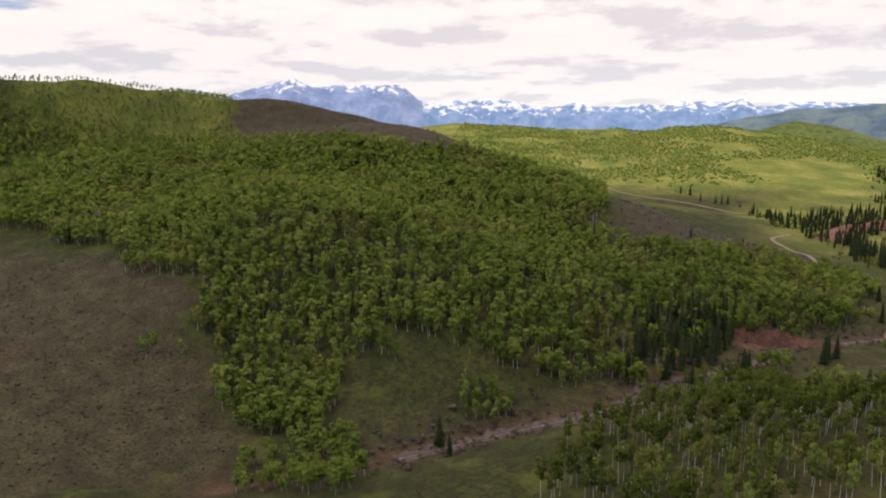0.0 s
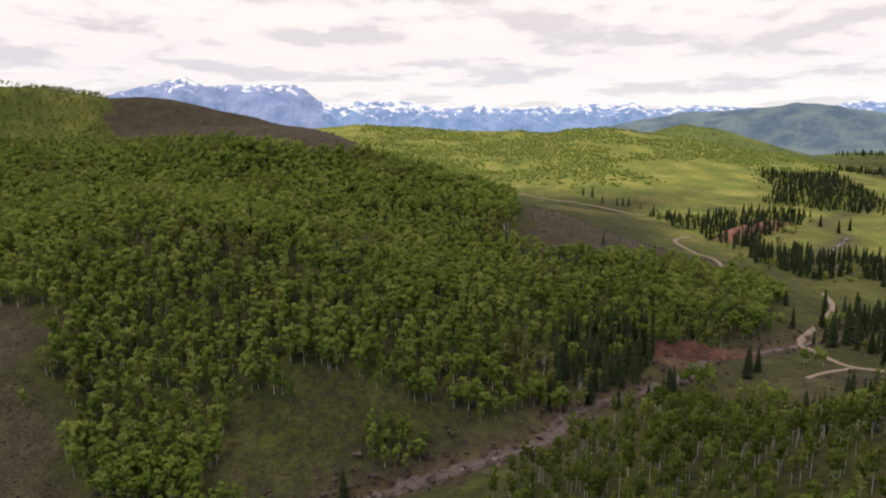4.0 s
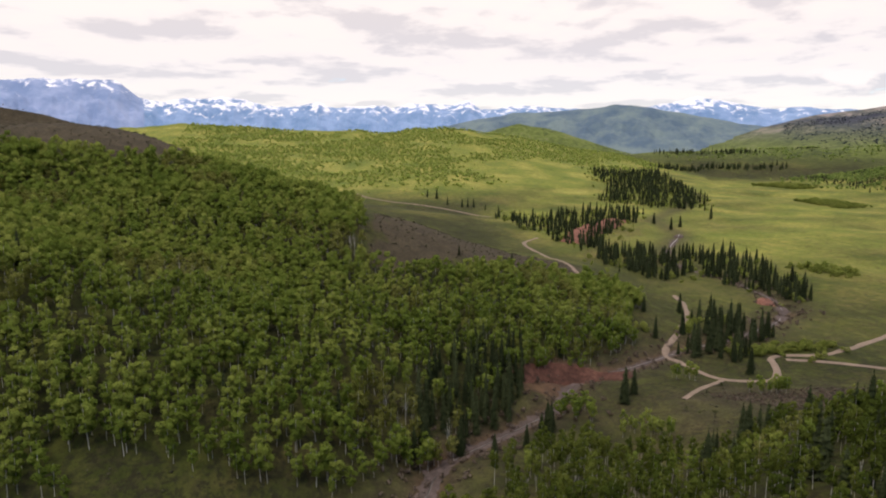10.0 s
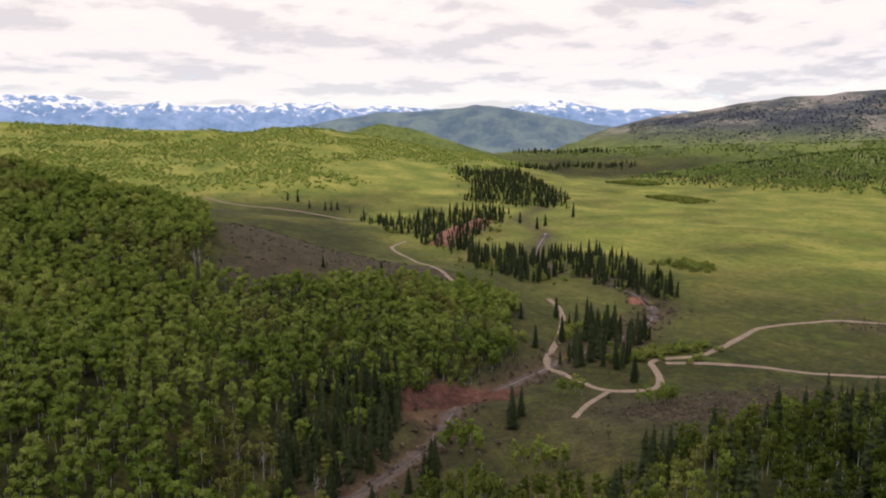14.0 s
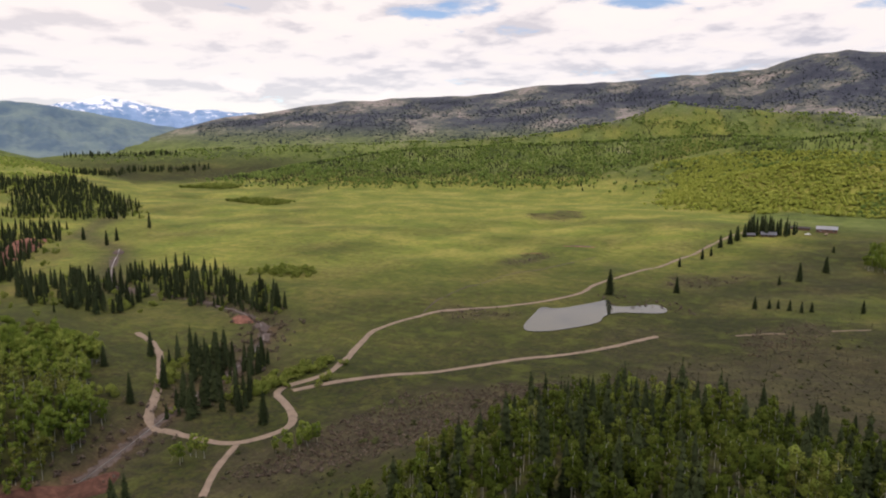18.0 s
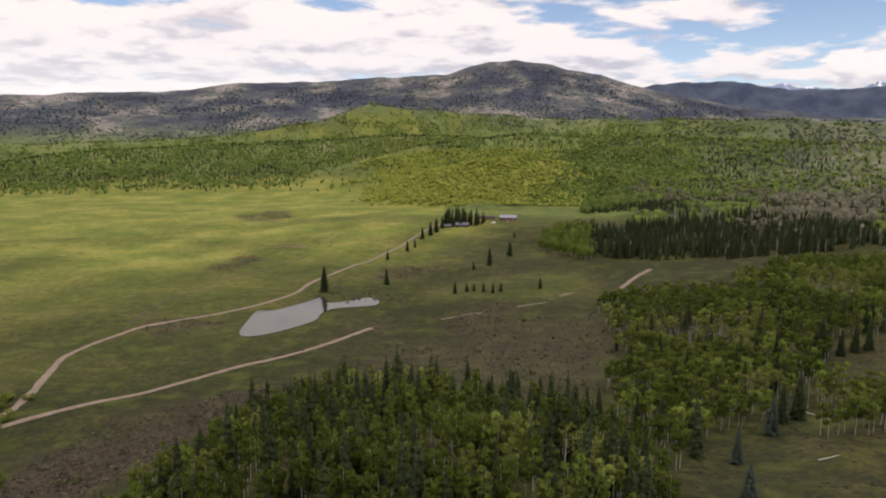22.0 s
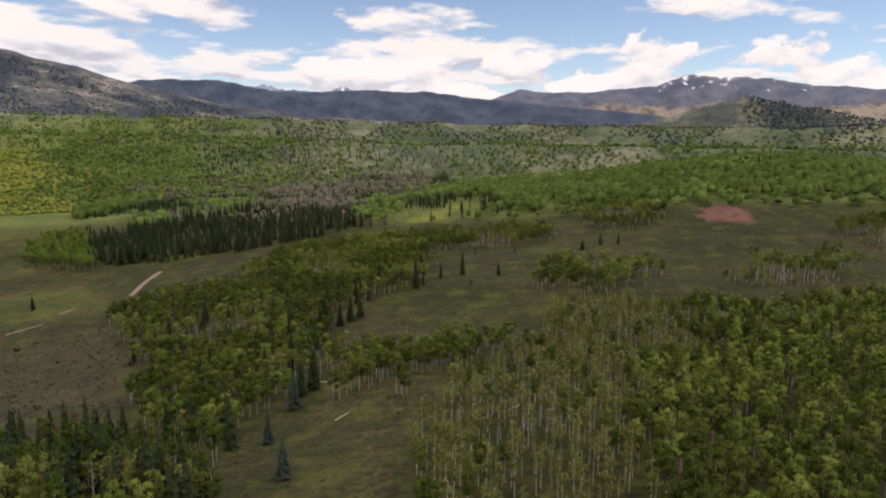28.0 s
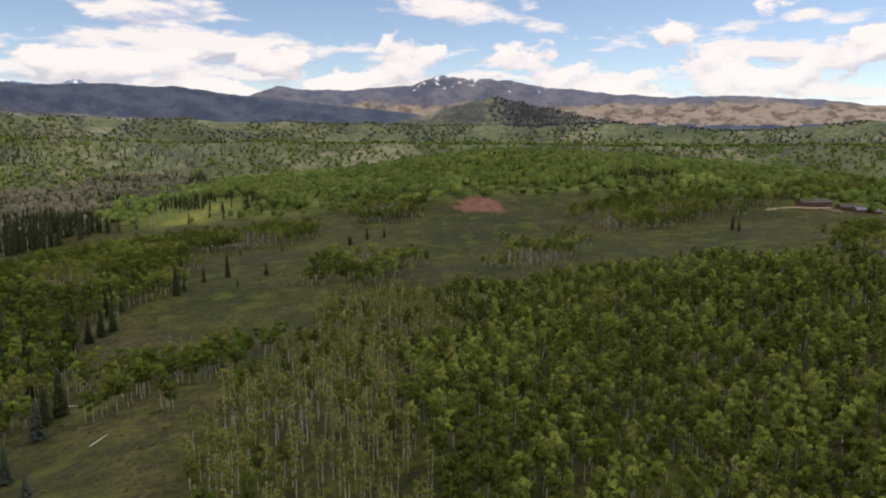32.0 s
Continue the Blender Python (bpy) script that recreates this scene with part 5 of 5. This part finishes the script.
# Woods further off.
def bench_density(x, y):
    r, b = np.hypot(x, y), np.degrees(np.arctan2(-x, y))
    d = smooth(r, np.where(b < -22, 640, np.where(b < -6, 745, 880)), np.where(b < -22, 760, np.where(b < -6, 790, 940))) * (b < -2) * (b > -100) * (r < 1900) * (1 - 0.6 * smooth(r, 1000, 1400)) * (1 - 0.75 * soft(x, y, BARE_WOOD, 15)) * (1 - soft(x, y, SUNLIT_FIELD, 20))
    return d * smooth(wobble(x, y, 240, 1.9) + 0.5 * wobble(x, y, 90, 0.4), -1.7, -1.0) * 0.95


FAR_HILLS = ("woodband", "shoulder", "band", "grove")


def hill_of(x, y):
    """Which of the far hills makes the ground here."""
    return np.stack([ridge_height(n, x, y) for n in FAR_HILLS]).argmax(0)


def band_density(x, y):
    """Closed wood on the low band, spruces and thickets along the shoulder's flank, scattered groves above."""
    r, b = np.hypot(x, y), np.degrees(np.arctan2(-x, y))
    hill, patch = hill_of(x, y), wobble(x, y, 150, 6.1) + 0.5 * wobble(x, y, 60, 2.3)
    up = [ridge_height(n, x, y) for n in FAR_HILLS]
    low = smooth(up[0], 2, 14) * (0.72 + 0.25 * (patch > -0.5))
    side = smooth(up[1], 4, 20) * np.where(b < 10, 0.9, 0.12 + 0.8 * (wobble(x, y, 120, 3.0) > 0.55))
    top = smooth(up[2], 30, 80) * (0.14 + 0.75 * (patch > 0.35))
    d = np.choose(hill, [low, side, top, 0.0 * x])
    return d * (r < 2300) * (1 - smooth(-b, 12, 30))


def grove_density(x, y):
    b = np.degrees(np.arctan2(-x, y))
    ragged = ridge_height("grove", x + 34 * wobble(x, y, 75, 3.4), y + 20 * wobble(x, y, 55, 5.2))
    return smooth(ragged, 0, 8) * (b > -14) * (0.62 + 0.35 * (wobble(x, y, 38, 1.4) > -0.3))


def green_density(x, y):
    d = smooth(ridge_height("green", x, y), 18, 45) * (np.hypot(x, y) < 2150)
    return d * smooth(wobble(x, y, 260, 2.4) + 0.4 * wobble(x, y, 80, 7.3), -0.9, 0.0) * 0.85 * (1 - gentle(x, y, TAN_FIELD, 25))


far1 = spots((20, -300, 1900, 1900), 9.0, lambda x, y: bench_density(x, y) * (np.hypot(x, y) >= 1080), (7, 11), (0.8, 1.15), 80)
far1 = np.concatenate([far1, spots((20, -300, 1100, 1100), 6.6, lambda x, y: bench_density(x, y) * (np.hypot(x, y) < 1080), (8, 12.5), (0.8, 1.15), 85)])
far4 = spots((-450, 930, 350, 1500), 4.8, grove_density, (4, 7.5), (1.05, 1.5), 83)
# Trees left of this bearing take the leaf colour with sun painted in.
lit = np.degrees(np.arctan2(-far4[:, 0], far4[:, 1])) + 2.2 * wobble(far4[:, 0], far4[:, 1], 130, 4.4) + RNG.normal(0, 0.9, len(far4)) > -0.4
plant("far_aspens", ASPEN_TINY, far4[lit], [BARK, SUNNY_LEAF], "yellow-green aspens on a low rounded hill behind the ranch")
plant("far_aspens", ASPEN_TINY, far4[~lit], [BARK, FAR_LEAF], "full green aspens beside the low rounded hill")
far2 = spots((-1900, 400, 700, 2300), 8.8, band_density, (5, 9), (1.05, 1.5), 81)
far3 = spots((-2200, -300, -700, 1000), 8.6, green_density, (2.5, 5.5), (1.1, 1.7), 82)
bear = np.degrees(np.arctan2(-far1[:, 0], far1[:, 1]))
gully = smooth(-bear, 4, 9) * (1 - smooth(-bear, 27, 34))
deep = smooth(-bear, 31, 38)
dark = wobble(far1[:, 0], far1[:, 1], 150, 9.3) + RNG.normal(0, 0.22, len(far1)) > 0.5 - 0.4 * gully + 0.5 * deep
plant("far_spruces", SPRUCE_FAR, far1[dark], [DARK_BARK, NEEDLE], "dark spruces covering the bench")
tone = wobble(far1[:, 0], far1[:, 1], 160, 0.7) + RNG.normal(0, 0.3, len(far1)) + 0.55 * gully - 0.75 * deep
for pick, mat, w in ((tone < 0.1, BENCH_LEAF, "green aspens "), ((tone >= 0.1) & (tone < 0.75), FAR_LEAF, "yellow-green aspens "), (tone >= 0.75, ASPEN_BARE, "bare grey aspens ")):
    here = ~dark & pick
    if mat is ASPEN_BARE:
        close = here & (np.hypot(far1[:, 0], far1[:, 1]) < 950)
        plant("far_aspens", ASPEN_TWIGGY, far1[close], [BARK, mat], w + "at the near edge of the bench woods")
        here &= ~close
    plant("far_aspens", ASPEN_TINY, far1[here], [BARK, mat], w + "covering the bench")
hill = hill_of(far2[:, 0], far2[:, 1])
dark = wobble(far2[:, 0], far2[:, 1], 130, 9.3) + 0.6 * wobble(far2[:, 0], far2[:, 1], 55, 1.3) + RNG.normal(0, 0.3, len(far2)) > np.choose(hill, [0.25, 0.1, 0.5, 9.0])
plant("far_spruces", SPRUCE_TINY, far2[dark], [DARK_BARK, NEEDLE], "dark spruces on the far slopes")
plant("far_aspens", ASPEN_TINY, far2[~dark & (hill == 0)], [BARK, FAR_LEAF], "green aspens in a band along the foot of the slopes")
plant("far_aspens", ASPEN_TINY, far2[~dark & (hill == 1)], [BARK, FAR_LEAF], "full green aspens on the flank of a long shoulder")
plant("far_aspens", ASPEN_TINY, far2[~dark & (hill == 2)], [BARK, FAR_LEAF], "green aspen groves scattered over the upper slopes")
plant("far_brush", CLUMP_FAR, far3, [HILL_LEAF], "low bright green aspen thickets on the round hill", "thicket")


def knob_density(x, y):
    b = np.degrees(np.arctan2(-(x + 5), y - 5))
    return smooth(ridge_height("knob", x, y), 20, 60) * smooth(-b, 53.4, 54.2) * (0.6 + 0.35 * (wobble(x, y, 70, 2.8) > -0.3))


def mesa_density(x, y):
    r, b = np.hypot(x, y), np.degrees(np.arctan2(-x, y))
    patch = wobble(x, y, 330, 4.7) + 0.7 * wobble(x, y, 140, 2.1) + 0.4 * wobble(x, y, 60, 7.2)
    return smooth(ridge_height("mesa", x, y), 60, 150) * (r < 3010) * (b < 52) * (b > -14) * (0.12 + 0.85 * (patch > -0.1))


mesa = spots((-2600, 1600, 800, 3140), 14.0, mesa_density, (2.6, 4.6), (1.5, 2.3), 87)
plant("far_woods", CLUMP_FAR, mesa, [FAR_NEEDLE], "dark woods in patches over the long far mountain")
def rim_density(x, y):
    r, b = np.hypot(x, y), np.degrees(np.arctan2(-x, y))
    return smooth(r, 1750, 1900) * (r < 2350) * (b < -8) * (b > -98) * smooth(wobble(x, y, 260, 3.7) + 0.6 * wobble(x, y, 100, 1.1), -0.7, 0.3) * 0.85


rim = spots((200, -350, 2350, 2350), 14.0, rim_density, (5, 8.5), (1.0, 1.5), 88)
tone = wobble(rim[:, 0], rim[:, 1], 300, 5.9) + RNG.normal(0, 0.35, len(rim))
for pick, mat, words in ((tone < -0.1, FAR_NEEDLE, "dark woods "), ((tone >= -0.1) & (tone < 0.6), BENCH_LEAF, "green woods "), (tone >= 0.6, ASPEN_BARE, "bare grey woods ")):
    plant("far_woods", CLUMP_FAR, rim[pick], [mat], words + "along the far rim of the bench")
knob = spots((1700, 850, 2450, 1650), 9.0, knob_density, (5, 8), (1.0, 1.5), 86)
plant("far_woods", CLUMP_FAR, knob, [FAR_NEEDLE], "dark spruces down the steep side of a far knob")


# ---- brush ----
def brush_rows(outline, gap, chance, tall, seed):
    return spots(box_of(outline), gap, lambda x, y: soft(x, y, outline, 8) * chance, tall, (1.2, 2.2), seed)


plant("willow_brush", BUSH, np.concatenate([brush_rows(WILLOW_SLOPE, 2.2, 0.95, (0.4, 0.9), 101), spots((-420, -90, -30, 330), 3.6, lambda x, y: 0.55 * np.exp(-((line_distance(x, y, RIVER) - 7) / 8) ** 2), (0.8, 2.2), (0.9, 1.5), 102), *[spots(box_of(o), 2.6, lambda x, y, o=o: 0.5 * gentle(x, y, o, 8), (0.4, 1.0), (1.0, 2.0), 130 + i) for i, o in enumerate(BROWN_PATCHES)]]), [SHRUB_LEAF], "greyish brown leafless willow brush along the creek and slope", "brush")
green_bushes = np.concatenate([spots(box_of(o), 10, lambda x, y, o=o: soft(x, y, o, 35) * 0.7, (2.0, 5.5), (0.8, 1.3), 110 + i) for i, o in enumerate(CREEK_WOODS)])
row_green = spots((-240, 190, -212, 255), 2.6, lambda x, y: np.exp(-(line_distance(x, y, [(-224, 198), (-228, 220), (-226, 246)]) / 4.5) ** 2), (2.5, 4.0), (0.9, 1.4), 115)
patches = np.concatenate([spots(box_of(o), 6.0, within_any([o], 6), (3, 7), (0.8, 1.3), 116 + i) for i, o in enumerate(([(-430, 380), (-385, 390), (-395, 425), (-440, 415)], [(-980, 815), (-860, 810), (-860, 865), (-960, 880)], [(-1310, 975), (-1180, 965), (-1170, 1030), (-1300, 1040)]))])
shore = spots((-200, 400, -100, 475), 3.4, lambda x, y: 0.5 * np.exp(-((line_distance(x, y, [(-165, 462), (-148, 446), (-128, 464), (-108, 448)]) - 4) / 4) ** 2), (0.6, 1.6), (0.9, 1.4), 119)
plant("willow_bush", BUSH, shore, [SHRUB_LEAF], "bare brown bushes on the far shore of the pond", "bush")
plant("willow_bush", BUSH, np.concatenate([green_bushes, row_green, patches]), [BUSH_LEAF], "yellow-green leafy bushes along the creek and meadow", "bush")


def open_land(x, y):
    wooded = np.maximum.reduce([soft(x, y, o, 3) for o in (HILL_WOOD, SPUR_WOOD, NEAR_EAST)])
    return (1 - wooded) * (1 - gentle(x, y, LUSH, 30)) * (np.hypot(x, y) > 60)


slope_bushes = spots(box_of(SAGE_NORTH), 9.0, lambda x, y: soft(x, y, SAGE_NORTH, 8) * 0.35 * (wobble(x, y, 45, 3.3) > -0.1), (0.8, 1.8), (1.0, 1.7), 108)
plant("slope_brush", BUSH, slope_bushes, [BUSH_LEAF_DULL], "dull green bushes scattered over the slope", "brush")
sage = np.concatenate([brush_rows(MEADOW_WEST, 2.9, 0.7, (0.35, 0.75), 103), brush_rows(SAGE_SPUR, 4.2, 0.5, (0.5, 1.3), 104), brush_rows(SAGE_NORTH, 3.6, 0.5, (0.4, 0.9), 105), brush_rows(SAGE_TOP, 6.5, 0.7, (0.6, 1.2), 106)])
bench = spots((-140, -120, 560, 500), 5.2, lambda x, y: open_land(x, y) * (0.2 + 0.5 * smooth(wobble(x, y, 90, 7.7), -0.4, 0.5)), (0.35, 0.8), (1.0, 1.9), 107)
plant("sagebrush", TUFT, np.concatenate([sage, bench]), [SAGE_LEAF], "low grey-green sagebrush dotted over the ground", "brush")


# ---- buildings and small things ----
LOG_WALL = plain("brown log wall", (0.085, 0.05, 0.032), 0.85, 0.3, 1.5)
DARK_ROOF = plain("dark shingle roof", (0.055, 0.045, 0.045), 0.9, 0.25, 1.2)
METAL_ROOF = plain("pale metal roof", (0.21, 0.21, 0.22), 0.6, 0.2, 0.4)
BARN_WALL = plain("weathered barn boards", (0.17, 0.10, 0.07), 0.9, 0.3, 1.5)
GREY_ROOF = plain("grey roof sheets", (0.10, 0.10, 0.11), 0.7, 0.15, 0.6)
WHITE_PAINT = plain("white paint", (0.72, 0.71, 0.68), 0.5, 0.06, 1.0)
DARK_GLASS = plain("dark window glass", (0.02, 0.022, 0.026), 0.1, 0.1, 1.0)
DECK = plain("pale deck boards", (0.33, 0.26, 0.18), 0.85, 0.2, 1.0)
RUBBER = plain("black rubber", (0.02, 0.02, 0.02), 0.9, 0.2, 2.0)
DEAD_WOOD = plain("bleached dead wood", (0.38, 0.34, 0.28), 0.9, 0.2, 1.5)


def box_part(name, size, at, mat, parent, label="", turn=0.0):
    bm = bmesh.new()
    bmesh.ops.create_cube(bm, size=1, matrix=Matrix.Translation(at) @ Matrix.Rotation(turn, 4, "Z") @ Matrix.Diagonal((*size, 1)))
    bmesh.ops.bevel(bm, geom=bm.edges[:], offset=min(size) * 0.08, segments=1, affect="EDGES")
    me = bpy.data.meshes.new(name)
    bm.to_mesh(me)
    bm.free()
    me.materials.append(mat)
    return part(name, me, parent, label)


def roof_part(length, span, rise, eave, thick, mat, parent, label=""):
    """A gabled roof of two thick slopes that meet at a ridge along x."""
    for side in (-1, 1):
        bm = bmesh.new()
        over = span / 2 + 0.6
        prof = [(0, eave + rise), (side * over, eave - 0.6 * rise / (span / 2)), (side * over, eave - 0.6 * rise / (span / 2) - thick), (0, eave + rise - thick)]
        ends = [[bm.verts.new((sx * (length / 2 + 0.6), y, z)) for y, z in prof] for sx in (-1, 1)]
        bm.faces.new(ends[0]), bm.faces.new(ends[1][::-1])
        for i in range(4):
            bm.faces.new((ends[0][i], ends[1][i], ends[1][(i + 1) % 4], ends[0][(i + 1) % 4]))
        bmesh.ops.recalc_face_normals(bm, faces=bm.faces)
        me = bpy.data.meshes.new("roof_slope")
        bm.to_mesh(me)
        bm.free()
        me.materials.append(mat)
        part("roof_slope", me, parent, label)


def gable_part(span, rise, eave, x, mat, parent):
    bm = bmesh.new()
    tri = [(-span / 2, eave), (span / 2, eave), (0, eave + rise - 0.25)]
    a, b = ([bm.verts.new((x + dx, y, z)) for y, z in tri] for dx in (-0.12, 0.12))
    bm.faces.new(a[::-1]), bm.faces.new(b)
    for i in range(3):
        bm.faces.new((a[i], a[(i + 1) % 3], b[(i + 1) % 3], b[i]))
    bmesh.ops.recalc_face_normals(bm, faces=bm.faces)
    me = bpy.data.meshes.new("gable")
    bm.to_mesh(me)
    bm.free()
    me.materials.append(mat)
    part("gable", me, parent)


def house(title, x, y, turn, length, span, eave, rise, wall, roof, label, category, windows=3, door=True, sink=0.6):
    """Four walls, gables, a roof, a door and windows on both long sides."""
    root = tagged(new(title), label, category)
    root.matrix_basis = Matrix.Translation((x, y, float(height(x, y)))) @ Matrix.Rotation(radians(turn), 4, "Z")
    h = eave + sink
    for side in (-1, 1):
        box_part("wall", (length, 0.25, h), (0, side * (span / 2 - 0.125), h / 2 - sink), wall, root)
        box_part("wall", (0.25, span - 0.5, h), (side * (length / 2 - 0.125), 0, h / 2 - sink), wall, root)
        gable_part(span - 0.02, rise, eave, side * (length / 2 - 0.13), wall, root)
        for k in range(windows):
            wx = (k + 0.5) / windows * length - length / 2 + (0.9 if door and side < 0 else 0) * (k == 0)
            w = box_part("window", (1.5, 0.1, 1.2), (wx, side * (span / 2 + 0.03), eave * 0.58), DARK_GLASS, root)
            box_part("window_sill", (1.8, 0.16, 0.1), (wx, side * (span / 2 + 0.06), eave * 0.58 - 0.68), WHITE_PAINT, w)
    if door:
        d = box_part("door", (1.0, 0.1, 2.05), (-length / 2 + 1.4, -(span / 2 + 0.03), 1.03), DARK_ROOF, root)
        box_part("door_handle", (0.12, 0.06, 0.05), (-length / 2 + 1.75, -(span / 2 + 0.11), 1.0), METAL_ROOF, d)
    roof_part(length, span, rise, eave, 0.22, roof, root)
    return root


# The ranch at the far side of the meadow.
house("barn", -58, 822, 4, 19, 10, 3.6, 2.6, BARN_WALL, METAL_ROOF, "long barn with board walls and pale metal roof", "barn", 3)
house("shed", -83, 826, 4, 18, 7, 2.6, 1.2, BARN_WALL, DARK_ROOF, "low open-fronted shed with dark roof beside the barn", "shed", 0, False)
house("house", -106, 770, 12, 14, 9, 2.8, 2.2, LOG_WALL, GREY_ROOF, "ranch house with grey roof among the spruces", "house", 3)
house("shed", -122, 764, 8, 9, 6, 2.4, 1.5, LOG_WALL, GREY_ROOF, "small grey-roofed outbuilding beside the ranch house", "shed", 1)

# The lodge and its cabins on the bench.
house("lodge", 641, 142, -42, 26, 11, 3.2, 2.4, LOG_WALL, DARK_ROOF, "large log lodge with dark roof on the bench", "lodge", 6)
house("cabin", 652, 120, -40, 12, 8, 2.7, 2.0, LOG_WALL, DARK_ROOF, "log cabin with dark roof beside the lodge", "cabin", 2)
house("cabin", 652, 110, -35, 9, 7, 2.6, 2.0, LOG_WALL, GREY_ROOF, "small log cabin with grey roof", "cabin", 1)
house("cabin", 660, 100, -35, 9, 7, 2.6, 2.0, LOG_WALL, GREY_ROOF, "small log cabin with grey roof", "cabin", 1)


def deck(x, y, turn, length, depth):
    root = tagged(new("deck"), "pale wooden deck in front of the lodge", "deck")
    root.matrix_basis = Matrix.Translation((x, y, float(height(x, y)))) @ Matrix.Rotation(radians(turn), 4, "Z")
    n = int(depth / 0.5)
    for k in range(n):
        box_part("plank", (length, 0.46, 0.08), (0, (k + 0.5) * 0.5 - depth / 2, 0.7), DECK, root)
    for sx in (-1, 0, 1):
        for sy in (-1, 1):
            box_part("post", (0.25, 0.25, 1.6), (sx * (length / 2 - 0.3), sy * (depth / 2 - 0.3), -0.14), LOG_WALL, root)


deck(631, 136, -42, 24, 5)


def truck(x, y, turn, paint, label):
    root = tagged(new("pickup_truck"), label, "truck")
    root.matrix_basis = Matrix.Translation((x, y, float(height(x, y)) + 0.02)) @ Matrix.Rotation(radians(turn), 4, "Z")
    box_part("body", (5.4, 1.95, 0.7), (0, 0, 0.85), paint, root)
    cab = box_part("cab", (2.0, 1.8, 0.75), (0.3, 0, 1.55), paint, root)
    box_part("windscreen", (0.06, 1.5, 0.5), (1.31, 0, 1.6), DARK_GLASS, cab)
    for sx in (-1.6, 1.7):
        for sy in (-0.9, 0.9):
            bm = bmesh.new()
            bmesh.ops.create_cone(bm, cap_ends=True, segments=14, radius1=0.4, radius2=0.4, depth=0.26, matrix=Matrix.Translation((sx, sy, 0.4)) @ Matrix.Rotation(radians(90), 4, "X"))
            me = bpy.data.meshes.new("wheel")
            bm.to_mesh(me)
            bm.free()
            me.materials.append(RUBBER)
            part("wheel", me, root)


truck(-73, 795, 20, WHITE_PAINT, "white pickup truck parked in the ranch yard")
truck(-57, 803, 80, DECK, "tan pickup truck parked near the barn")


def fallen_log(x, y, turn, length, rise=0.0):
    co, fa = prism([(0, 0, 0), (0.02, 0.01, 0.5), (0, 0, 1)], (0.16, 0.13, 0.06), 7)
    co = co * (1, 1, length)
    me = raw_mesh("fallen_log", co, fa, [DEAD_WOOD], smooth_faces=True)
    ob = tagged(new("fallen_log", me), "bleached fallen aspen log lying on the ground", "log", "fallen logs")
    ob.matrix_basis = Matrix.Translation((x, y, float(height(x, y)) + 0.15)) @ Matrix.Rotation(radians(turn), 4, "Z") @ Matrix.Rotation(radians(90 - rise), 4, "Y")


for x, y, turn, length, rise in ((-64, -130, 200, 10, 4), (-62, -134, 120, 8, 5), (-58, -130, 80, 9, 3), (-268, 70, 160, 13, 12), (60, 175, 30, 7, 1), (105, 150, 200, 8, 2), (128, 118, 70, 9, 3), (140, 175, 10, 7, 1), (75, 220, 140, 6, 1)):
    fallen_log(x, y, turn, length, rise)


def scarp(title, foot, back, top, label, mat=RED_EARTH, lean=0.62):
    """A bare eroded bank along a line: steep in front, running back into the slope."""
    rng = np.random.default_rng(5)
    pts = np.array(foot, float)
    s = np.concatenate([[0], np.cumsum(np.hypot(*np.diff(pts, axis=0).T))])
    n = max(12, int(s[-1] / 1.6))
    u = np.linspace(0, s[-1], n)
    p = np.column_stack([np.interp(u, s, pts[:, 0]), np.interp(u, s, pts[:, 1])])
    t = unit(np.gradient(p, axis=0))
    side = np.column_stack([t[:, 1], -t[:, 0]]) * np.sign(back)
    ends = np.maximum(np.sin(np.pi * u / s[-1]), 0) ** 0.45
    rows = []
    for v in np.linspace(0, 1.5, 19):
        q = p + side * (abs(back) * v * (1 + 0.2 * wobble(u, u * 0, 9, 1.0)))[:, None]
        g = height(q[:, 0], q[:, 1])
        lift = top * ends * (min(v, 1) ** lean if v <= 1 else max(0, 1 - ((v - 1) / 0.5) ** 1.5))
        gully = 0.7 * wobble(u, u * 0 + 2 * v, 5, 2.0) * math.sin(math.pi * min(v, 1))
        rows.append(np.column_stack([q, g + lift + gully - 0.3]))
    me = raw_mesh(title, np.concatenate(rows), grid_faces(len(rows), n), [mat], smooth_faces=True)
    return tagged(new(title, me), label, "earth bank", kind="structure")


# The first bank's shade is in its material's colour.
scarp("bank_1", [(-194, 64), (-202, 78), (-205, 92), (-201, 106), (-193, 113)], -11, 3.5, "bare red earth bank cut by the creek, darkened as in shade", SHADED_EARTH)
scarp("bank_2", [(-580, 262), (-618, 283), (-670, 325), (-720, 367), (-755, 395)], -18, 8, "bare red earth bluff above the creek")
scarp("bank_3", [(-318, 283), (-326, 290), (-336, 292)], -8, 3.5, "small bare red earth cut beside the creek")
